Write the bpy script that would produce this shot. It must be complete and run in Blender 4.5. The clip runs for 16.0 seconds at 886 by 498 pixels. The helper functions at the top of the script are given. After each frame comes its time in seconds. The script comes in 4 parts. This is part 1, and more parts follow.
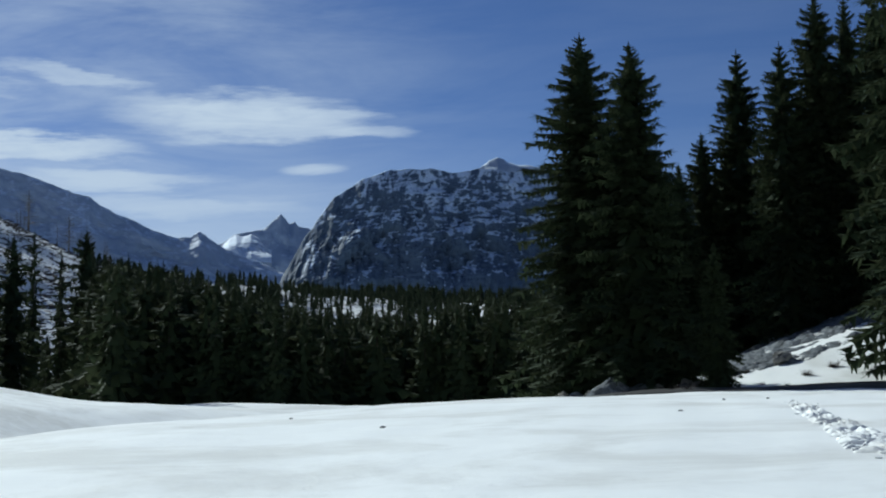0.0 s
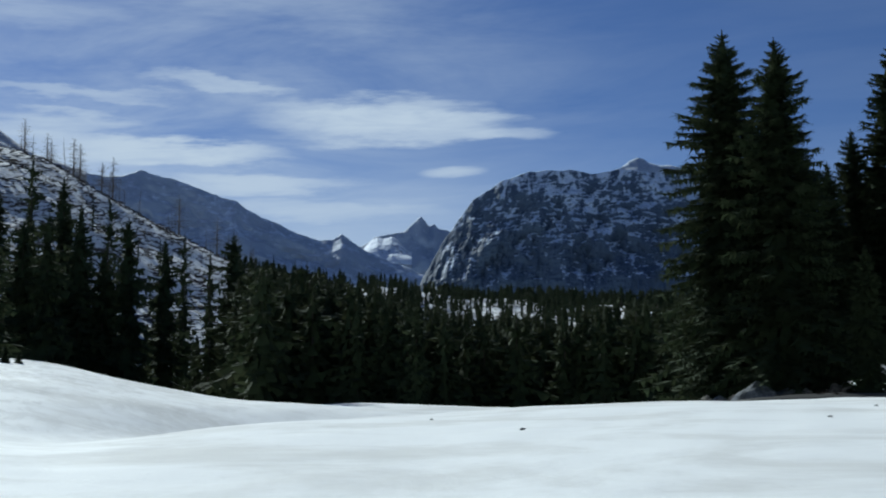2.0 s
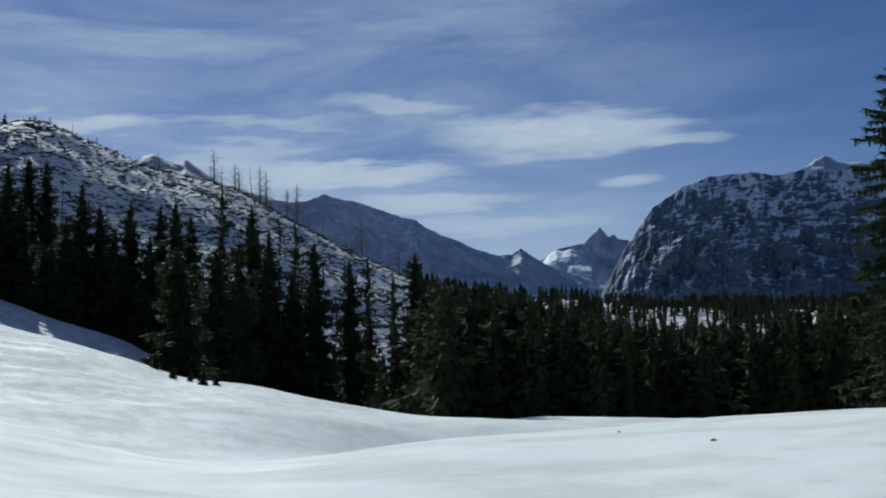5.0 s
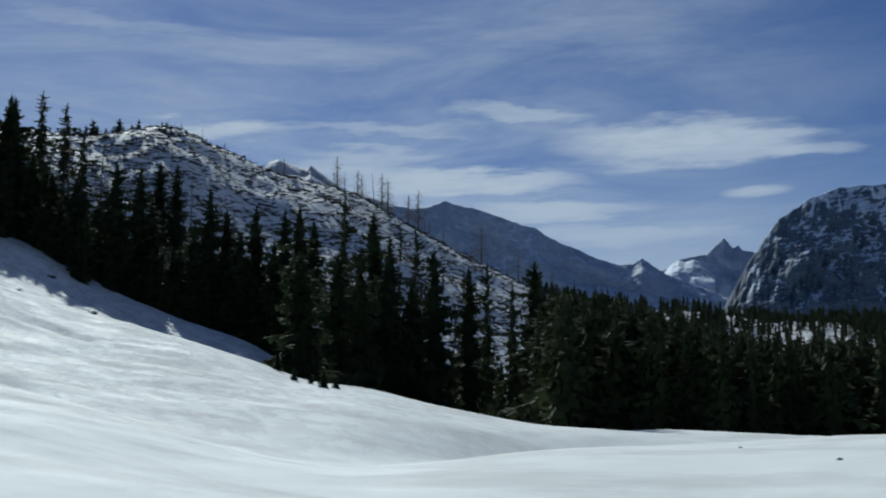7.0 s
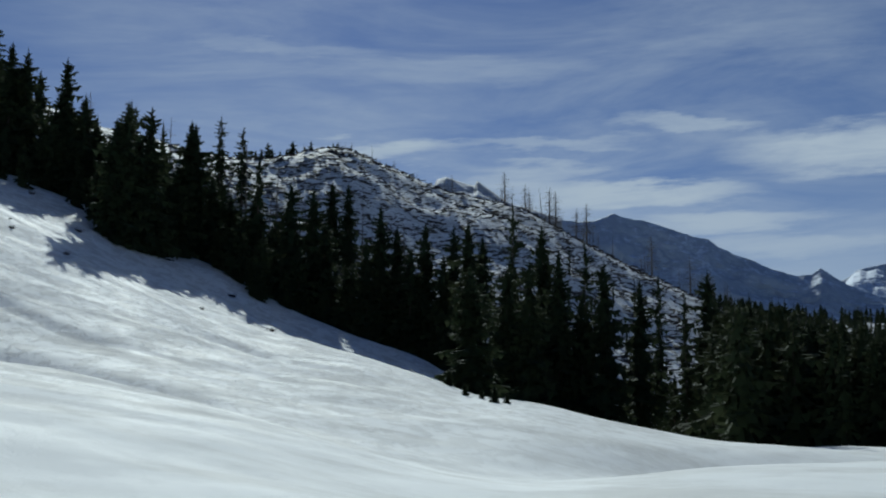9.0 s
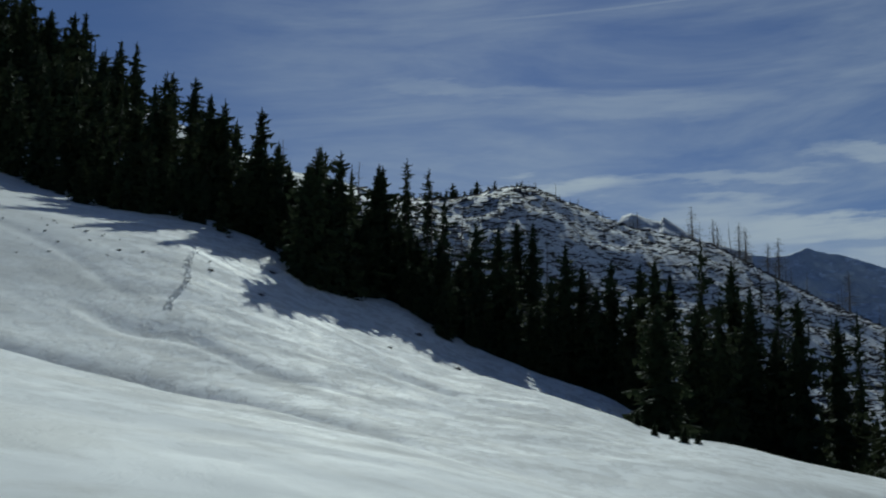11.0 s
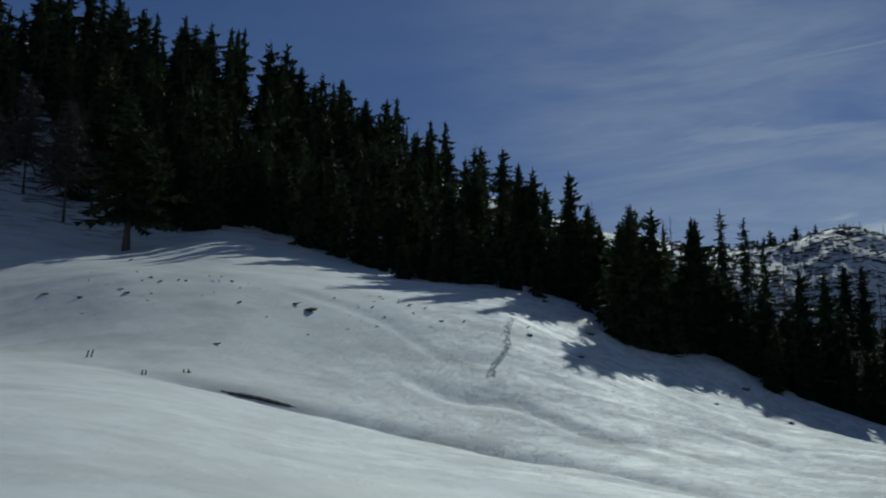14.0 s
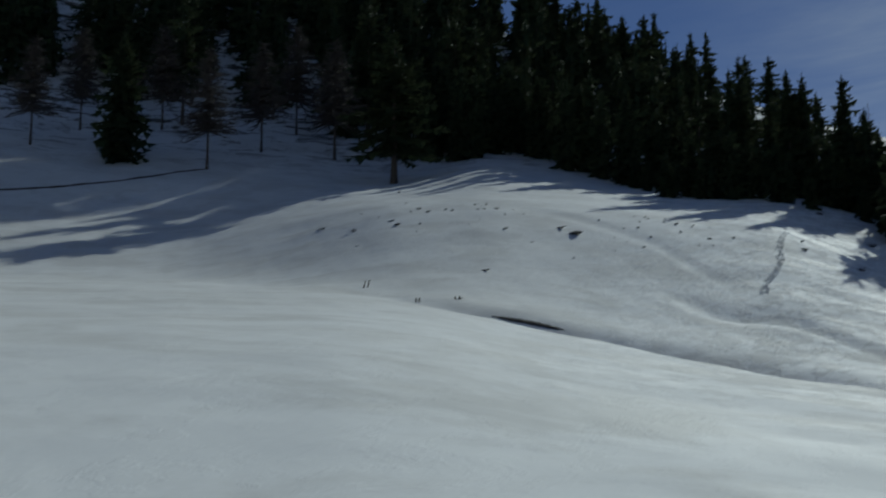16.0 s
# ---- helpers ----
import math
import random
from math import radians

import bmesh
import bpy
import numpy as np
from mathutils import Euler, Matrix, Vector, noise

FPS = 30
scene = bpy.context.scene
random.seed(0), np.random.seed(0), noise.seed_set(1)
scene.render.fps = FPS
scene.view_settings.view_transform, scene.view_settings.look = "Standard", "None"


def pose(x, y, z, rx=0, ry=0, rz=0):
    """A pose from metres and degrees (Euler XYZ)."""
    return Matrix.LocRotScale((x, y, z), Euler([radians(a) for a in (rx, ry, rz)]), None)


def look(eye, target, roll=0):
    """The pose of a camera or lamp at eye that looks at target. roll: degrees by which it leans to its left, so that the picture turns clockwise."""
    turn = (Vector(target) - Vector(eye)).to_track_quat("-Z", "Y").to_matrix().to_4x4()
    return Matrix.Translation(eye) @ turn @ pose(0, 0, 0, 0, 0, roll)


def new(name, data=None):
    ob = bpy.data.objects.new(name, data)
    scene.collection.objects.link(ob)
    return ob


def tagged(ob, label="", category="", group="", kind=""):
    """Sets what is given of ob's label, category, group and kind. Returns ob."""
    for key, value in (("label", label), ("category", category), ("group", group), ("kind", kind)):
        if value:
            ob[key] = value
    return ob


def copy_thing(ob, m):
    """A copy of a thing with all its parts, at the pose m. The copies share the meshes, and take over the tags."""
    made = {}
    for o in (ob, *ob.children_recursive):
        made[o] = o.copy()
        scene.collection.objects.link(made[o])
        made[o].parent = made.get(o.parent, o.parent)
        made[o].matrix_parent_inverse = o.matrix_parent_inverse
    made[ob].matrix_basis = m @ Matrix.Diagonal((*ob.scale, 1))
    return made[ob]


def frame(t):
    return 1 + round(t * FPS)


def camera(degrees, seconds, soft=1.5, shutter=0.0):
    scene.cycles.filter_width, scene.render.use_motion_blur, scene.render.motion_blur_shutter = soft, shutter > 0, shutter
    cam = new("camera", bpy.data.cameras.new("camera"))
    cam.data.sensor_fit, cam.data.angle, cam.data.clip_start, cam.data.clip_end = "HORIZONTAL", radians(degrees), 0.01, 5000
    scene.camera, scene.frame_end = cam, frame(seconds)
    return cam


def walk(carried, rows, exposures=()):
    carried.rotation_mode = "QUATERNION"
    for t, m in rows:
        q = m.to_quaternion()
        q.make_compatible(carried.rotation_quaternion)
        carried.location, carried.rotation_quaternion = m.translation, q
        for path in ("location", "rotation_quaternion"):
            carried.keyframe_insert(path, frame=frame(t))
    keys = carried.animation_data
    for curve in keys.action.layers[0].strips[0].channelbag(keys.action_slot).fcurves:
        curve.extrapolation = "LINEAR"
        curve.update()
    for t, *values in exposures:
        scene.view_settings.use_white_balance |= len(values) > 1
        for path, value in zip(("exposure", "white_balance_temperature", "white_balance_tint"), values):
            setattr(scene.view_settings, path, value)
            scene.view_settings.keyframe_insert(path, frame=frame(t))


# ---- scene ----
from math import sin, cos, tan, atan2, hypot, pi

EYE = 1.65
cam = camera(41.16, 16.0, soft=2.0, shutter=0.35)
PATH = [
    (0.0, pose(0, 0, EYE, 96.49, 0.72, 0.07)),
    (0.5, pose(0, 0, EYE, 96.77, 0.09, 1.91)),
    (1.0, pose(0, 0, EYE, 97.12, -0.15, 3.92)),
    (1.5, pose(0, 0, EYE, 96.88, 0.21, 5.22)),
    (2.0, pose(0, 0, EYE, 96.63, 0.15, 6.80)),
    (2.5, pose(0, 0, EYE, 96.71, -0.07, 8.82)),
    (3.0, pose(0, 0, EYE, 97.03, 0.39, 9.96)),
    (3.5, pose(0, 0, EYE, 97.32, 0.38, 11.10)),
    (4.0, pose(0, 0, EYE, 97.50, 0.17, 12.34)),
    (4.2, pose(0, 0, EYE, 97.51, 0.34, 13.18)),
    (6.5, pose(0, 0, EYE, 97.14, 1.13, 19.27)),
    (7.0, pose(0, 0, EYE, 97.84, -0.28, 21.34)),
    (7.5, pose(0, 0, EYE, 97.85, -0.14, 23.61)),
    (8.0, pose(0, 0, EYE, 98.30, -0.34, 25.34)),
    (8.2, pose(0, 0, EYE, 98.27, -0.23, 26.29)),
    (10.3, pose(0, 0, EYE, 100.15, -0.90, 35.40)),
    (10.5, pose(0, 0, EYE, 100.49, -0.76, 36.58)),
    (11.0, pose(0, 0, EYE, 100.25, -1.12, 38.52)),
    (11.5, pose(0, 0, EYE, 100.04, -1.97, 40.97)),
    (12.0, pose(0, 0, EYE, 101.37, -0.85, 42.73)),
    (12.5, pose(0, 0, EYE, 102.33, 0.14, 46.62)),
    (13.0, pose(0, 0, EYE, 103.84, 0.76, 50.84)),
    (13.5, pose(0, 0, EYE, 103.67, 0.32, 52.09)),
    (14.0, pose(0, 0, EYE, 103.03, -0.09, 54.20)),
    (14.5, pose(0, 0, EYE, 102.66, 0.26, 55.78)),
    (15.0, pose(0, 0, EYE, 102.53, 1.09, 58.26)),
    (15.5, pose(0, 0, EYE, 101.51, 0.20, 63.30)),
    (16.0, pose(0, 0, EYE, 99.31, 0.13, 67.24)),
]
EXPOSURES = [(0.0, 0.06, 5850, -2), (3.5, -0.1, 5850, -2), (7.0, -0.3, 5850, -2), (10.5, -0.6, 5900, -5), (12.0, -0.8, 5920, -6), (14.0, -0.77, 5910, -5), (16.0, -0.86, 5940, -4)]
walk(cam, PATH, EXPOSURES)

# ---- light: a low winter sun ahead and to the left, thin cirrus ----
SUN_AZ, SUN_EL = 38.0, 28.9          # degrees left of +y, degrees above level


class Nodes:
    """Short-hand for wiring a node tree."""

    def __init__(self, tree):
        self.tree = tree
        tree.nodes.clear()

    def add(self, kind, inputs=None, **props):
        n = self.tree.nodes.new(kind)
        for k, v in props.items():
            setattr(n, k, v)
        for k, v in (inputs or {}).items():
            if hasattr(v, "is_linked"):
                self.tree.links.new(v, n.inputs[k])
            else:
                n.inputs[k].default_value = v
        return n

    def math(self, op, a, b=0.0, c=0.0, clamp=False):
        return self.add("ShaderNodeMath", {0: a, 1: b, 2: c}, operation=op, use_clamp=clamp).outputs[0]

    def ramp(self, value, lo, hi, out_lo=0.0, out_hi=1.0, smooth=True):
        return self.add("ShaderNodeMapRange", {0: value, 1: lo, 2: hi, 3: out_lo, 4: out_hi},
                        interpolation_type="SMOOTHSTEP" if smooth else "LINEAR").outputs[0]

    def mix(self, fac, a, b, blend="MIX"):
        n = self.add("ShaderNodeMix", data_type="RGBA", blend_type=blend)
        for k, v in ((0, fac), (6, a), (7, b)):
            if hasattr(v, "is_linked"):
                self.tree.links.new(v, n.inputs[k])
            else:
                n.inputs[k].default_value = (*v, 1) if isinstance(v, tuple) and len(v) == 3 else v
        return n.outputs[2]

    def noise(self, vector, scale, detail=4.0, rough=0.55, distortion=0.0):
        return self.add("ShaderNodeTexNoise", {"Vector": vector, "Scale": scale, "Detail": detail,
                                               "Roughness": rough, "Distortion": distortion}).outputs[0]


def make_sky():
    world = bpy.data.worlds.new("sky")
    scene.world = world
    world.use_nodes = True
    n = Nodes(world.node_tree)
    sky = n.add("ShaderNodeTexSky", sky_type="NISHITA", sun_disc=False, sun_elevation=radians(SUN_EL),
                sun_rotation=radians(-SUN_AZ), altitude=1400.0, air_density=1.0, dust_density=SKY_DUST, ozone_density=2.0)
    way = n.add("ShaderNodeTexCoord").outputs["Generated"]
    xyz = n.add("ShaderNodeSeparateXYZ", {0: way})
    x, y, z = xyz.outputs
    az = n.math("MULTIPLY", n.math("ARCTAN2", n.math("MULTIPLY", x, -1.0), y), 180 / pi)
    el = n.math("MULTIPLY", n.math("ARCSINE", z), 180 / pi)
    flat = n.add("ShaderNodeCombineXYZ", {0: n.math("MULTIPLY", az, 0.055), 1: n.math("MULTIPLY_ADD", az, 0.012, n.math("MULTIPLY", el, 0.3)), 2: 0.0}).outputs[0]
    wisp = n.noise(flat, 1.0, 6.0, 0.62, 0.6)
    fine = n.noise(flat, 4.0, 5.0, 0.6, 0.8)
    # broad veil of cirrus, thicker towards the sun
    veil = n.math("MULTIPLY", n.ramp(wisp, 0.2, 0.8), n.ramp(el, 30.0, 10.0, 0.6, 1.0))
    veil = n.math("MULTIPLY", veil, n.ramp(az, -6.0, 16.0, 0.12, 1.0))
    veil = n.math("MULTIPLY", veil, n.ramp(az, 40.0, 58.0, 1.0, 0.12))
    veil = n.math("MULTIPLY", n.math("MULTIPLY", veil, n.ramp(fine, 0.25, 0.7, 0.75, 1.0)), VEIL)
    warp_a = n.math("MULTIPLY_ADD", n.noise(flat, 2.3, 5.0, 0.6), 7.0, -3.5)
    warp_e = n.math("MULTIPLY_ADD", n.noise(flat, 3.1, 5.0, 0.6), 2.6, -1.3)
    clear = n.math("SUBTRACT", 1.0, veil)
    for ca, ce, wa, we, slant, power in CLOUDS:
        da = n.math("SUBTRACT", n.math("MULTIPLY_ADD", warp_a, 1.0 if wa > 2 else 0.3, az), ca)
        de = n.math("SUBTRACT", n.math("MULTIPLY_ADD", warp_e, 1.0 if we > 0.3 else 0.25, el), ce)
        if we < 0.1:
            da, de = n.math("SUBTRACT", az, ca), n.math("SUBTRACT", el, ce)
        de = n.math("MULTIPLY_ADD", da, slant, de)
        qa = n.math("POWER", n.math("ABSOLUTE", n.math("DIVIDE", da, wa)), 2.0)
        qe = n.math("POWER", n.math("ABSOLUTE", n.math("DIVIDE", de, we)), 2.0)
        body = n.ramp(n.math("ADD", qa, qe), 1.5, 0.0)
        body = n.math("MULTIPLY", body, n.ramp(fine, 0.22, 0.62, 0.62, 1.0))
        clear = n.math("MULTIPLY", clear, n.math("MULTIPLY_ADD", body, -power, 1.0))
    haze = n.math("MULTIPLY", n.ramp(el, 13.0, 4.0), n.ramp(az, -2.0, 10.0, 0.35, 1.0))
    clear = n.math("MULTIPLY", clear, n.math("MULTIPLY_ADD", haze, -HAZE, 1.0))
    total = n.math("SUBTRACT", 1.0, clear)
    blue = n.mix(1.0, sky.outputs[0], SKY_TINT, "MULTIPLY")
    colour = n.mix(total, blue, CLOUD_COLOUR)
    back = n.add("ShaderNodeBackground", {"Color": colour, "Strength": SKY_STRENGTH})
    n.add("ShaderNodeOutputWorld", {"Surface": back.outputs[0]})


SKY_STRENGTH, SKY_DUST, SKY_TINT = 0.039, 0.4, (0.84, 0.95, 1.4)
VEIL, HAZE, CLOUD_COLOUR = 0.64, 0.6, (14.6, 15.6, 18.0)
# centre bearing, elevation, half width, half height, slant, thickness
CLOUDS = [(9.8, 12.8, 5.6, 1.2, 0.015, 0.95), (6.6, 12.6, 3.6, 0.6, -0.03, 0.6), (3.6, 12.2, 2.6, 0.3, -0.04, 0.55), (6.3, 10.35, 1.6, 0.26, 0.05, 0.75),
          (19.5, 11.05, 5.5, 0.6, 0.0, 0.95), (17.3, 14.3, 3.6, 0.4, -0.03, 0.6), (15.8, 9.7, 5.0, 0.55, 0.0, 0.75), (13.0, 8.5, 6.0, 0.6, 0.0, 0.5), (24.5, 12.3, 3.0, 0.5, 0.0, 0.6),
          (32.6, 13.3, 3.8, 0.6, 0.03, 0.95), (25.5, 11.6, 3.2, 0.45, 0.0, 0.6), (24.5, 13.6, 4.5, 0.35, 0.0, 0.5), (37.0, 18.0, 5.0, 0.4, 0.0, 0.25), (29.0, 17.0, 6.0, 0.7, 0.05, 0.25),
          (27.0, 10.8, 6.0, 0.8, 0.0, 0.45), (30.5, 21.7, 6.5, 0.07, 0.075, 0.2)]
make_sky()

sun = new("sun", bpy.data.lights.new("sun", "SUN"))
sun.data.energy, sun.data.angle, sun.data.color = 4.8, radians(0.53), (1.0, 0.97, 0.91)
SUN_WAY = Vector((-sin(radians(SUN_AZ)) * cos(radians(SUN_EL)), cos(radians(SUN_AZ)) * cos(radians(SUN_EL)), sin(radians(SUN_EL))))
sun.matrix_world = look(SUN_WAY * 400, (0, 0, 0))


# ---- materials ----
def material(name, build):
    m = bpy.data.materials.new(name)
    m.use_nodes = True
    n = Nodes(m.node_tree)
    shader = build(n)
    n.add("ShaderNodeOutputMaterial", {"Surface": shader})
    return m


def principled(n, colour, rough, bump=None, strength=0.3, distance=0.1, **more):
    s = n.add("ShaderNodeBsdfPrincipled", {"Base Color": colour, "Roughness": rough, **more})
    if bump is not None:
        b = n.add("ShaderNodeBump", {"Height": bump, "Strength": strength, "Distance": distance})
        n.tree.links.new(b.outputs[0], s.inputs["Normal"])
    return s.outputs[0]


def place(n):
    return n.add("ShaderNodeNewGeometry").outputs["Position"]


def snow_shader(n):
    p = place(n)
    xyz = n.add("ShaderNodeSeparateXYZ", {0: p})
    reach = n.add("ShaderNodeVectorMath", {0: p}, operation="LENGTH").outputs["Value"]
    stretched = n.add("ShaderNodeMapping", {"Vector": p, "Rotation": (0, 0, radians(42)), "Scale": (1.05, 1.0, 1.0)}, vector_type="TEXTURE").outputs[0]
    drift = n.noise(stretched, 0.22, 5.0, 0.5, 0.5)
    grain = n.noise(p, 2.6, 6.0, 0.65)
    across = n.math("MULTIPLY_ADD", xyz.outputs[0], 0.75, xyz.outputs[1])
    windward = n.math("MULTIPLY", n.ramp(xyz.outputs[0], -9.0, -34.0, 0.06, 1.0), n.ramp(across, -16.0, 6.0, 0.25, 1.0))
    # broad grey stains of dust, then wind slab with clean white flakes lying on it
    dirt = n.math("MULTIPLY", n.ramp(n.noise(stretched, 0.14, 7.0, 0.66, 0.5), 0.44, 0.64), 0.55)
    colour = n.mix(dirt, (0.87, 0.88, 0.875), (0.58, 0.57, 0.54))
    flakes = n.add("ShaderNodeMapping", {"Vector": p, "Rotation": (0, 0, radians(128)), "Scale": (2.0, 1.0, 1.0)}, vector_type="TEXTURE").outputs[0]
    slab = n.ramp(n.noise(flakes, 0.7, 7.0, 0.7, 0.4), 0.47, 0.56)
    colour = n.mix(n.math("MULTIPLY", n.math("MULTIPLY", slab, windward), 0.6), colour, (0.58, 0.575, 0.56))
    chip = n.ramp(n.noise(flakes, 1.0, 6.0, 0.72, 0.3), 0.54, 0.61)
    open_slope = n.math("MULTIPLY", windward, n.ramp(n.noise(stretched, 0.06, 3.0, 0.5), 0.42, 0.6))
    colour = n.mix(n.math("MULTIPLY", chip, open_slope), colour, (0.9, 0.905, 0.91))
    # old snow greyer, unevenly, towards the higher meadow
    meadow_grey = n.math("MULTIPLY", n.ramp(across, 0.0, -32.0), n.ramp(n.noise(stretched, 0.05, 5.0, 0.6, 0.4), 0.3, 0.6, 0.55, 1.0))
    colour = n.mix(n.math("MULTIPLY", meadow_grey, 0.42), colour, (0.56, 0.55, 0.53))
    # clear-felled slope: bare earth and moss showing through the thin snow
    felled = n.math("MULTIPLY", n.ramp(reach, 190.0, 260.0), n.ramp(reach, 620.0, 540.0))
    patch = n.noise(n.add("ShaderNodeMapping", {"Vector": p, "Rotation": (0, 0, radians(20)), "Scale": (1.0, 0.6, 1.6)}).outputs[0], 0.24, 8.0, 0.74, 0.6)
    patch = n.math("ADD", patch, n.ramp(xyz.outputs[2], 88.0, 110.0, 0.0, 0.055))
    bare = n.math("MULTIPLY", n.ramp(patch, 0.52, 0.57), felled)
    earth = n.mix(grain, (0.045, 0.038, 0.03), (0.12, 0.10, 0.075))
    colour = n.mix(bare, colour, earth)
    crust_way = n.add("ShaderNodeMapping", {"Vector": p, "Rotation": (0, 0, radians(140)), "Scale": (1.5, 1.0, 1.0)}, vector_type="TEXTURE").outputs[0]
    crust = n.ramp(n.noise(crust_way, 0.4, 5.0, 0.6, 0.3), 0.35, 0.75)
    scoured = n.math("MULTIPLY", n.ramp(xyz.outputs[0], -10.0, -45.0, 0.2, 1.0), n.ramp(across, -20.0, 8.0, 0.35, 1.0))
    h = n.math("ADD", n.math("MULTIPLY_ADD", drift, 0.25, n.math("MULTIPLY", grain, 0.1)), n.math("MULTIPLY_ADD", crust, 0.24, n.math("MULTIPLY", slab, 0.16)))
    h = n.math("MULTIPLY", n.math("MULTIPLY_ADD", chip, 0.1, h), scoured)
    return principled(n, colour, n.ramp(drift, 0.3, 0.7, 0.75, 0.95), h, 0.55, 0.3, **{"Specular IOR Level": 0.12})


SNOW = material("snow", snow_shader)


def rock_shader(scale, snow_share, dark=(0.045, 0.052, 0.064), pale=(0.15, 0.162, 0.185), relief=0.6, climb=0.0, white=(0.68, 0.75, 0.86), streaks=0.0):
    def build(n):
        p = place(n)
        normal = n.add("ShaderNodeNewGeometry").outputs["Normal"]
        up = n.add("ShaderNodeSeparateXYZ", {0: normal}).outputs[2]
        strata = n.add("ShaderNodeMapping", {"Vector": p, "Rotation": (radians(12), radians(8), 0), "Scale": (0.7, 0.7, 1.25)}).outputs[0]
        coarse = n.noise(p, 0.006 * scale, 6.0, 0.62, 0.4)
        bands = n.noise(strata, 0.016 * scale, 6.0, 0.68, 0.8)
        fine = n.noise(strata, 0.07 * scale, 6.0, 0.7)
        rock = n.mix(bands, dark, pale)
        speck = n.noise(strata, 0.2 * scale, 5.0, 0.75)
        lie = n.math("ADD", n.math("MULTIPLY_ADD", n.math("SUBTRACT", fine, 0.5), 2.6 - 1.3 * streaks, up), n.math("MULTIPLY", n.math("SUBTRACT", bands, 0.5), 0.9))
        lie = n.math("ADD", lie, n.math("MULTIPLY", n.math("SUBTRACT", speck, 0.5), 1.8 - 0.9 * streaks))
        lie = n.math("ADD", lie, n.math("MULTIPLY", n.math("SUBTRACT", coarse, 0.5), 0.9))
        if streaks:
            # couloirs that hold snow, running down the face aslant
            turned = n.add("ShaderNodeMapping", {"Vector": p, "Rotation": (0, radians(-24), 0), "Scale": (1.0, 0.6, 0.3)}).outputs[0]
            couloir = n.noise(turned, 0.024 * scale, 6.0, 0.7, 0.9)
            lie = n.math("ADD", lie, n.math("MULTIPLY", n.math("SUBTRACT", couloir, 0.5), 3.6 * streaks))
        if climb:
            lie = n.math("ADD", lie, n.ramp(n.add("ShaderNodeSeparateXYZ", {0: p}).outputs[2], 90.0, 330.0, -climb, climb))
        cover = n.ramp(lie, 0.95 - snow_share, 1.5 - snow_share)
        colour = n.mix(cover, rock, white)
        return principled(n, colour, 0.85, n.math("ADD", bands, n.math("MULTIPLY", fine, 0.5)), relief, 14.0 / scale)
    return build


# blue cast of shade and distance is mixed into the cliff's rock and snow
CLIFF = material("shade_blue_cliff", rock_shader(2.4, 0.42, (0.024, 0.044, 0.085), (0.06, 0.1, 0.165), 0.35, climb=0.3, white=(0.46, 0.56, 0.72), streaks=1.0))
# aerial haze is put into the rock colours of these far mountains
RANGE = material("hazy_range", rock_shader(1.0, 0.28, (0.31, 0.37, 0.47), (0.46, 0.52, 0.62), 0.4, streaks=0.5))
KNOB = material("hazy_knob", rock_shader(2.0, 0.35, (0.34, 0.35, 0.37), (0.54, 0.54, 0.55), 0.5, white=(0.66, 0.69, 0.74)))
PEAK = material("hazy_peak", rock_shader(0.6, 0.1, (0.26, 0.32, 0.43), (0.4, 0.46, 0.56), 0.4))
FIRN = material("hazy_firn", rock_shader(1.2, 0.75, (0.26, 0.32, 0.43), (0.4, 0.46, 0.56), 0.5))


def needle_shader(n):
    p = place(n)
    rand = n.add("ShaderNodeObjectInfo").outputs["Random"]
    isle = n.add("ShaderNodeNewGeometry").outputs["Random Per Island"]
    a = n.mix(rand, (0.026, 0.046, 0.024), (0.046, 0.064, 0.03))
    c = n.mix(n.math("MULTIPLY", isle, 0.6), a, (0.036, 0.046, 0.021))
    c = n.mix(n.ramp(n.noise(p, 0.9, 3.0), 0.45, 0.75, 0.0, 0.5), c, (0.016, 0.023, 0.016))
    body = principled(n, c, 0.85, **{"Specular IOR Level": 0.08})
    glow = n.add("ShaderNodeBsdfTranslucent", {"Color": n.mix(isle, (0.045, 0.056, 0.03), (0.06, 0.066, 0.036))}).outputs[0]
    return n.add("ShaderNodeMixShader", {0: 0.18, 1: body, 2: glow}).outputs[0]


NEEDLES = material("needles", needle_shader)


def bark_shader(n):
    p = place(n)
    stretched = n.add("ShaderNodeMapping", {"Vector": p, "Scale": (6.0, 6.0, 1.2)}).outputs[0]
    f = n.noise(stretched, 1.5, 5.0, 0.6)
    return principled(n, n.mix(f, (0.035, 0.027, 0.021), (0.10, 0.08, 0.064)), 0.9, f, 0.6, 0.04)


BARK = material("bark", bark_shader)
DEADWOOD = material("deadwood", lambda n: principled(n, n.mix(n.noise(place(n), 3.0, 4.0), (0.09, 0.075, 0.06), (0.2, 0.175, 0.15)), 0.9))
TWIGS = material("twigs", lambda n: principled(n, n.mix(n.noise(place(n), 2.0, 3.0), (0.042, 0.034, 0.028), (0.084, 0.068, 0.055)), 0.9))
ASPHALT = material("wet_asphalt", lambda n: principled(
    n, n.mix(n.noise(place(n), 0.8, 5.0), (0.035, 0.035, 0.038), (0.075, 0.073, 0.07)), 0.45, n.noise(place(n), 60.0, 3.0), 0.3, 0.01))
STONE = material("stone", lambda n: principled(
    n, n.mix(n.noise(place(n), 1.5, 6.0), (0.13, 0.125, 0.115), (0.33, 0.32, 0.30)), 0.85, n.noise(place(n), 5.0, 5.0), 0.6, 0.08))

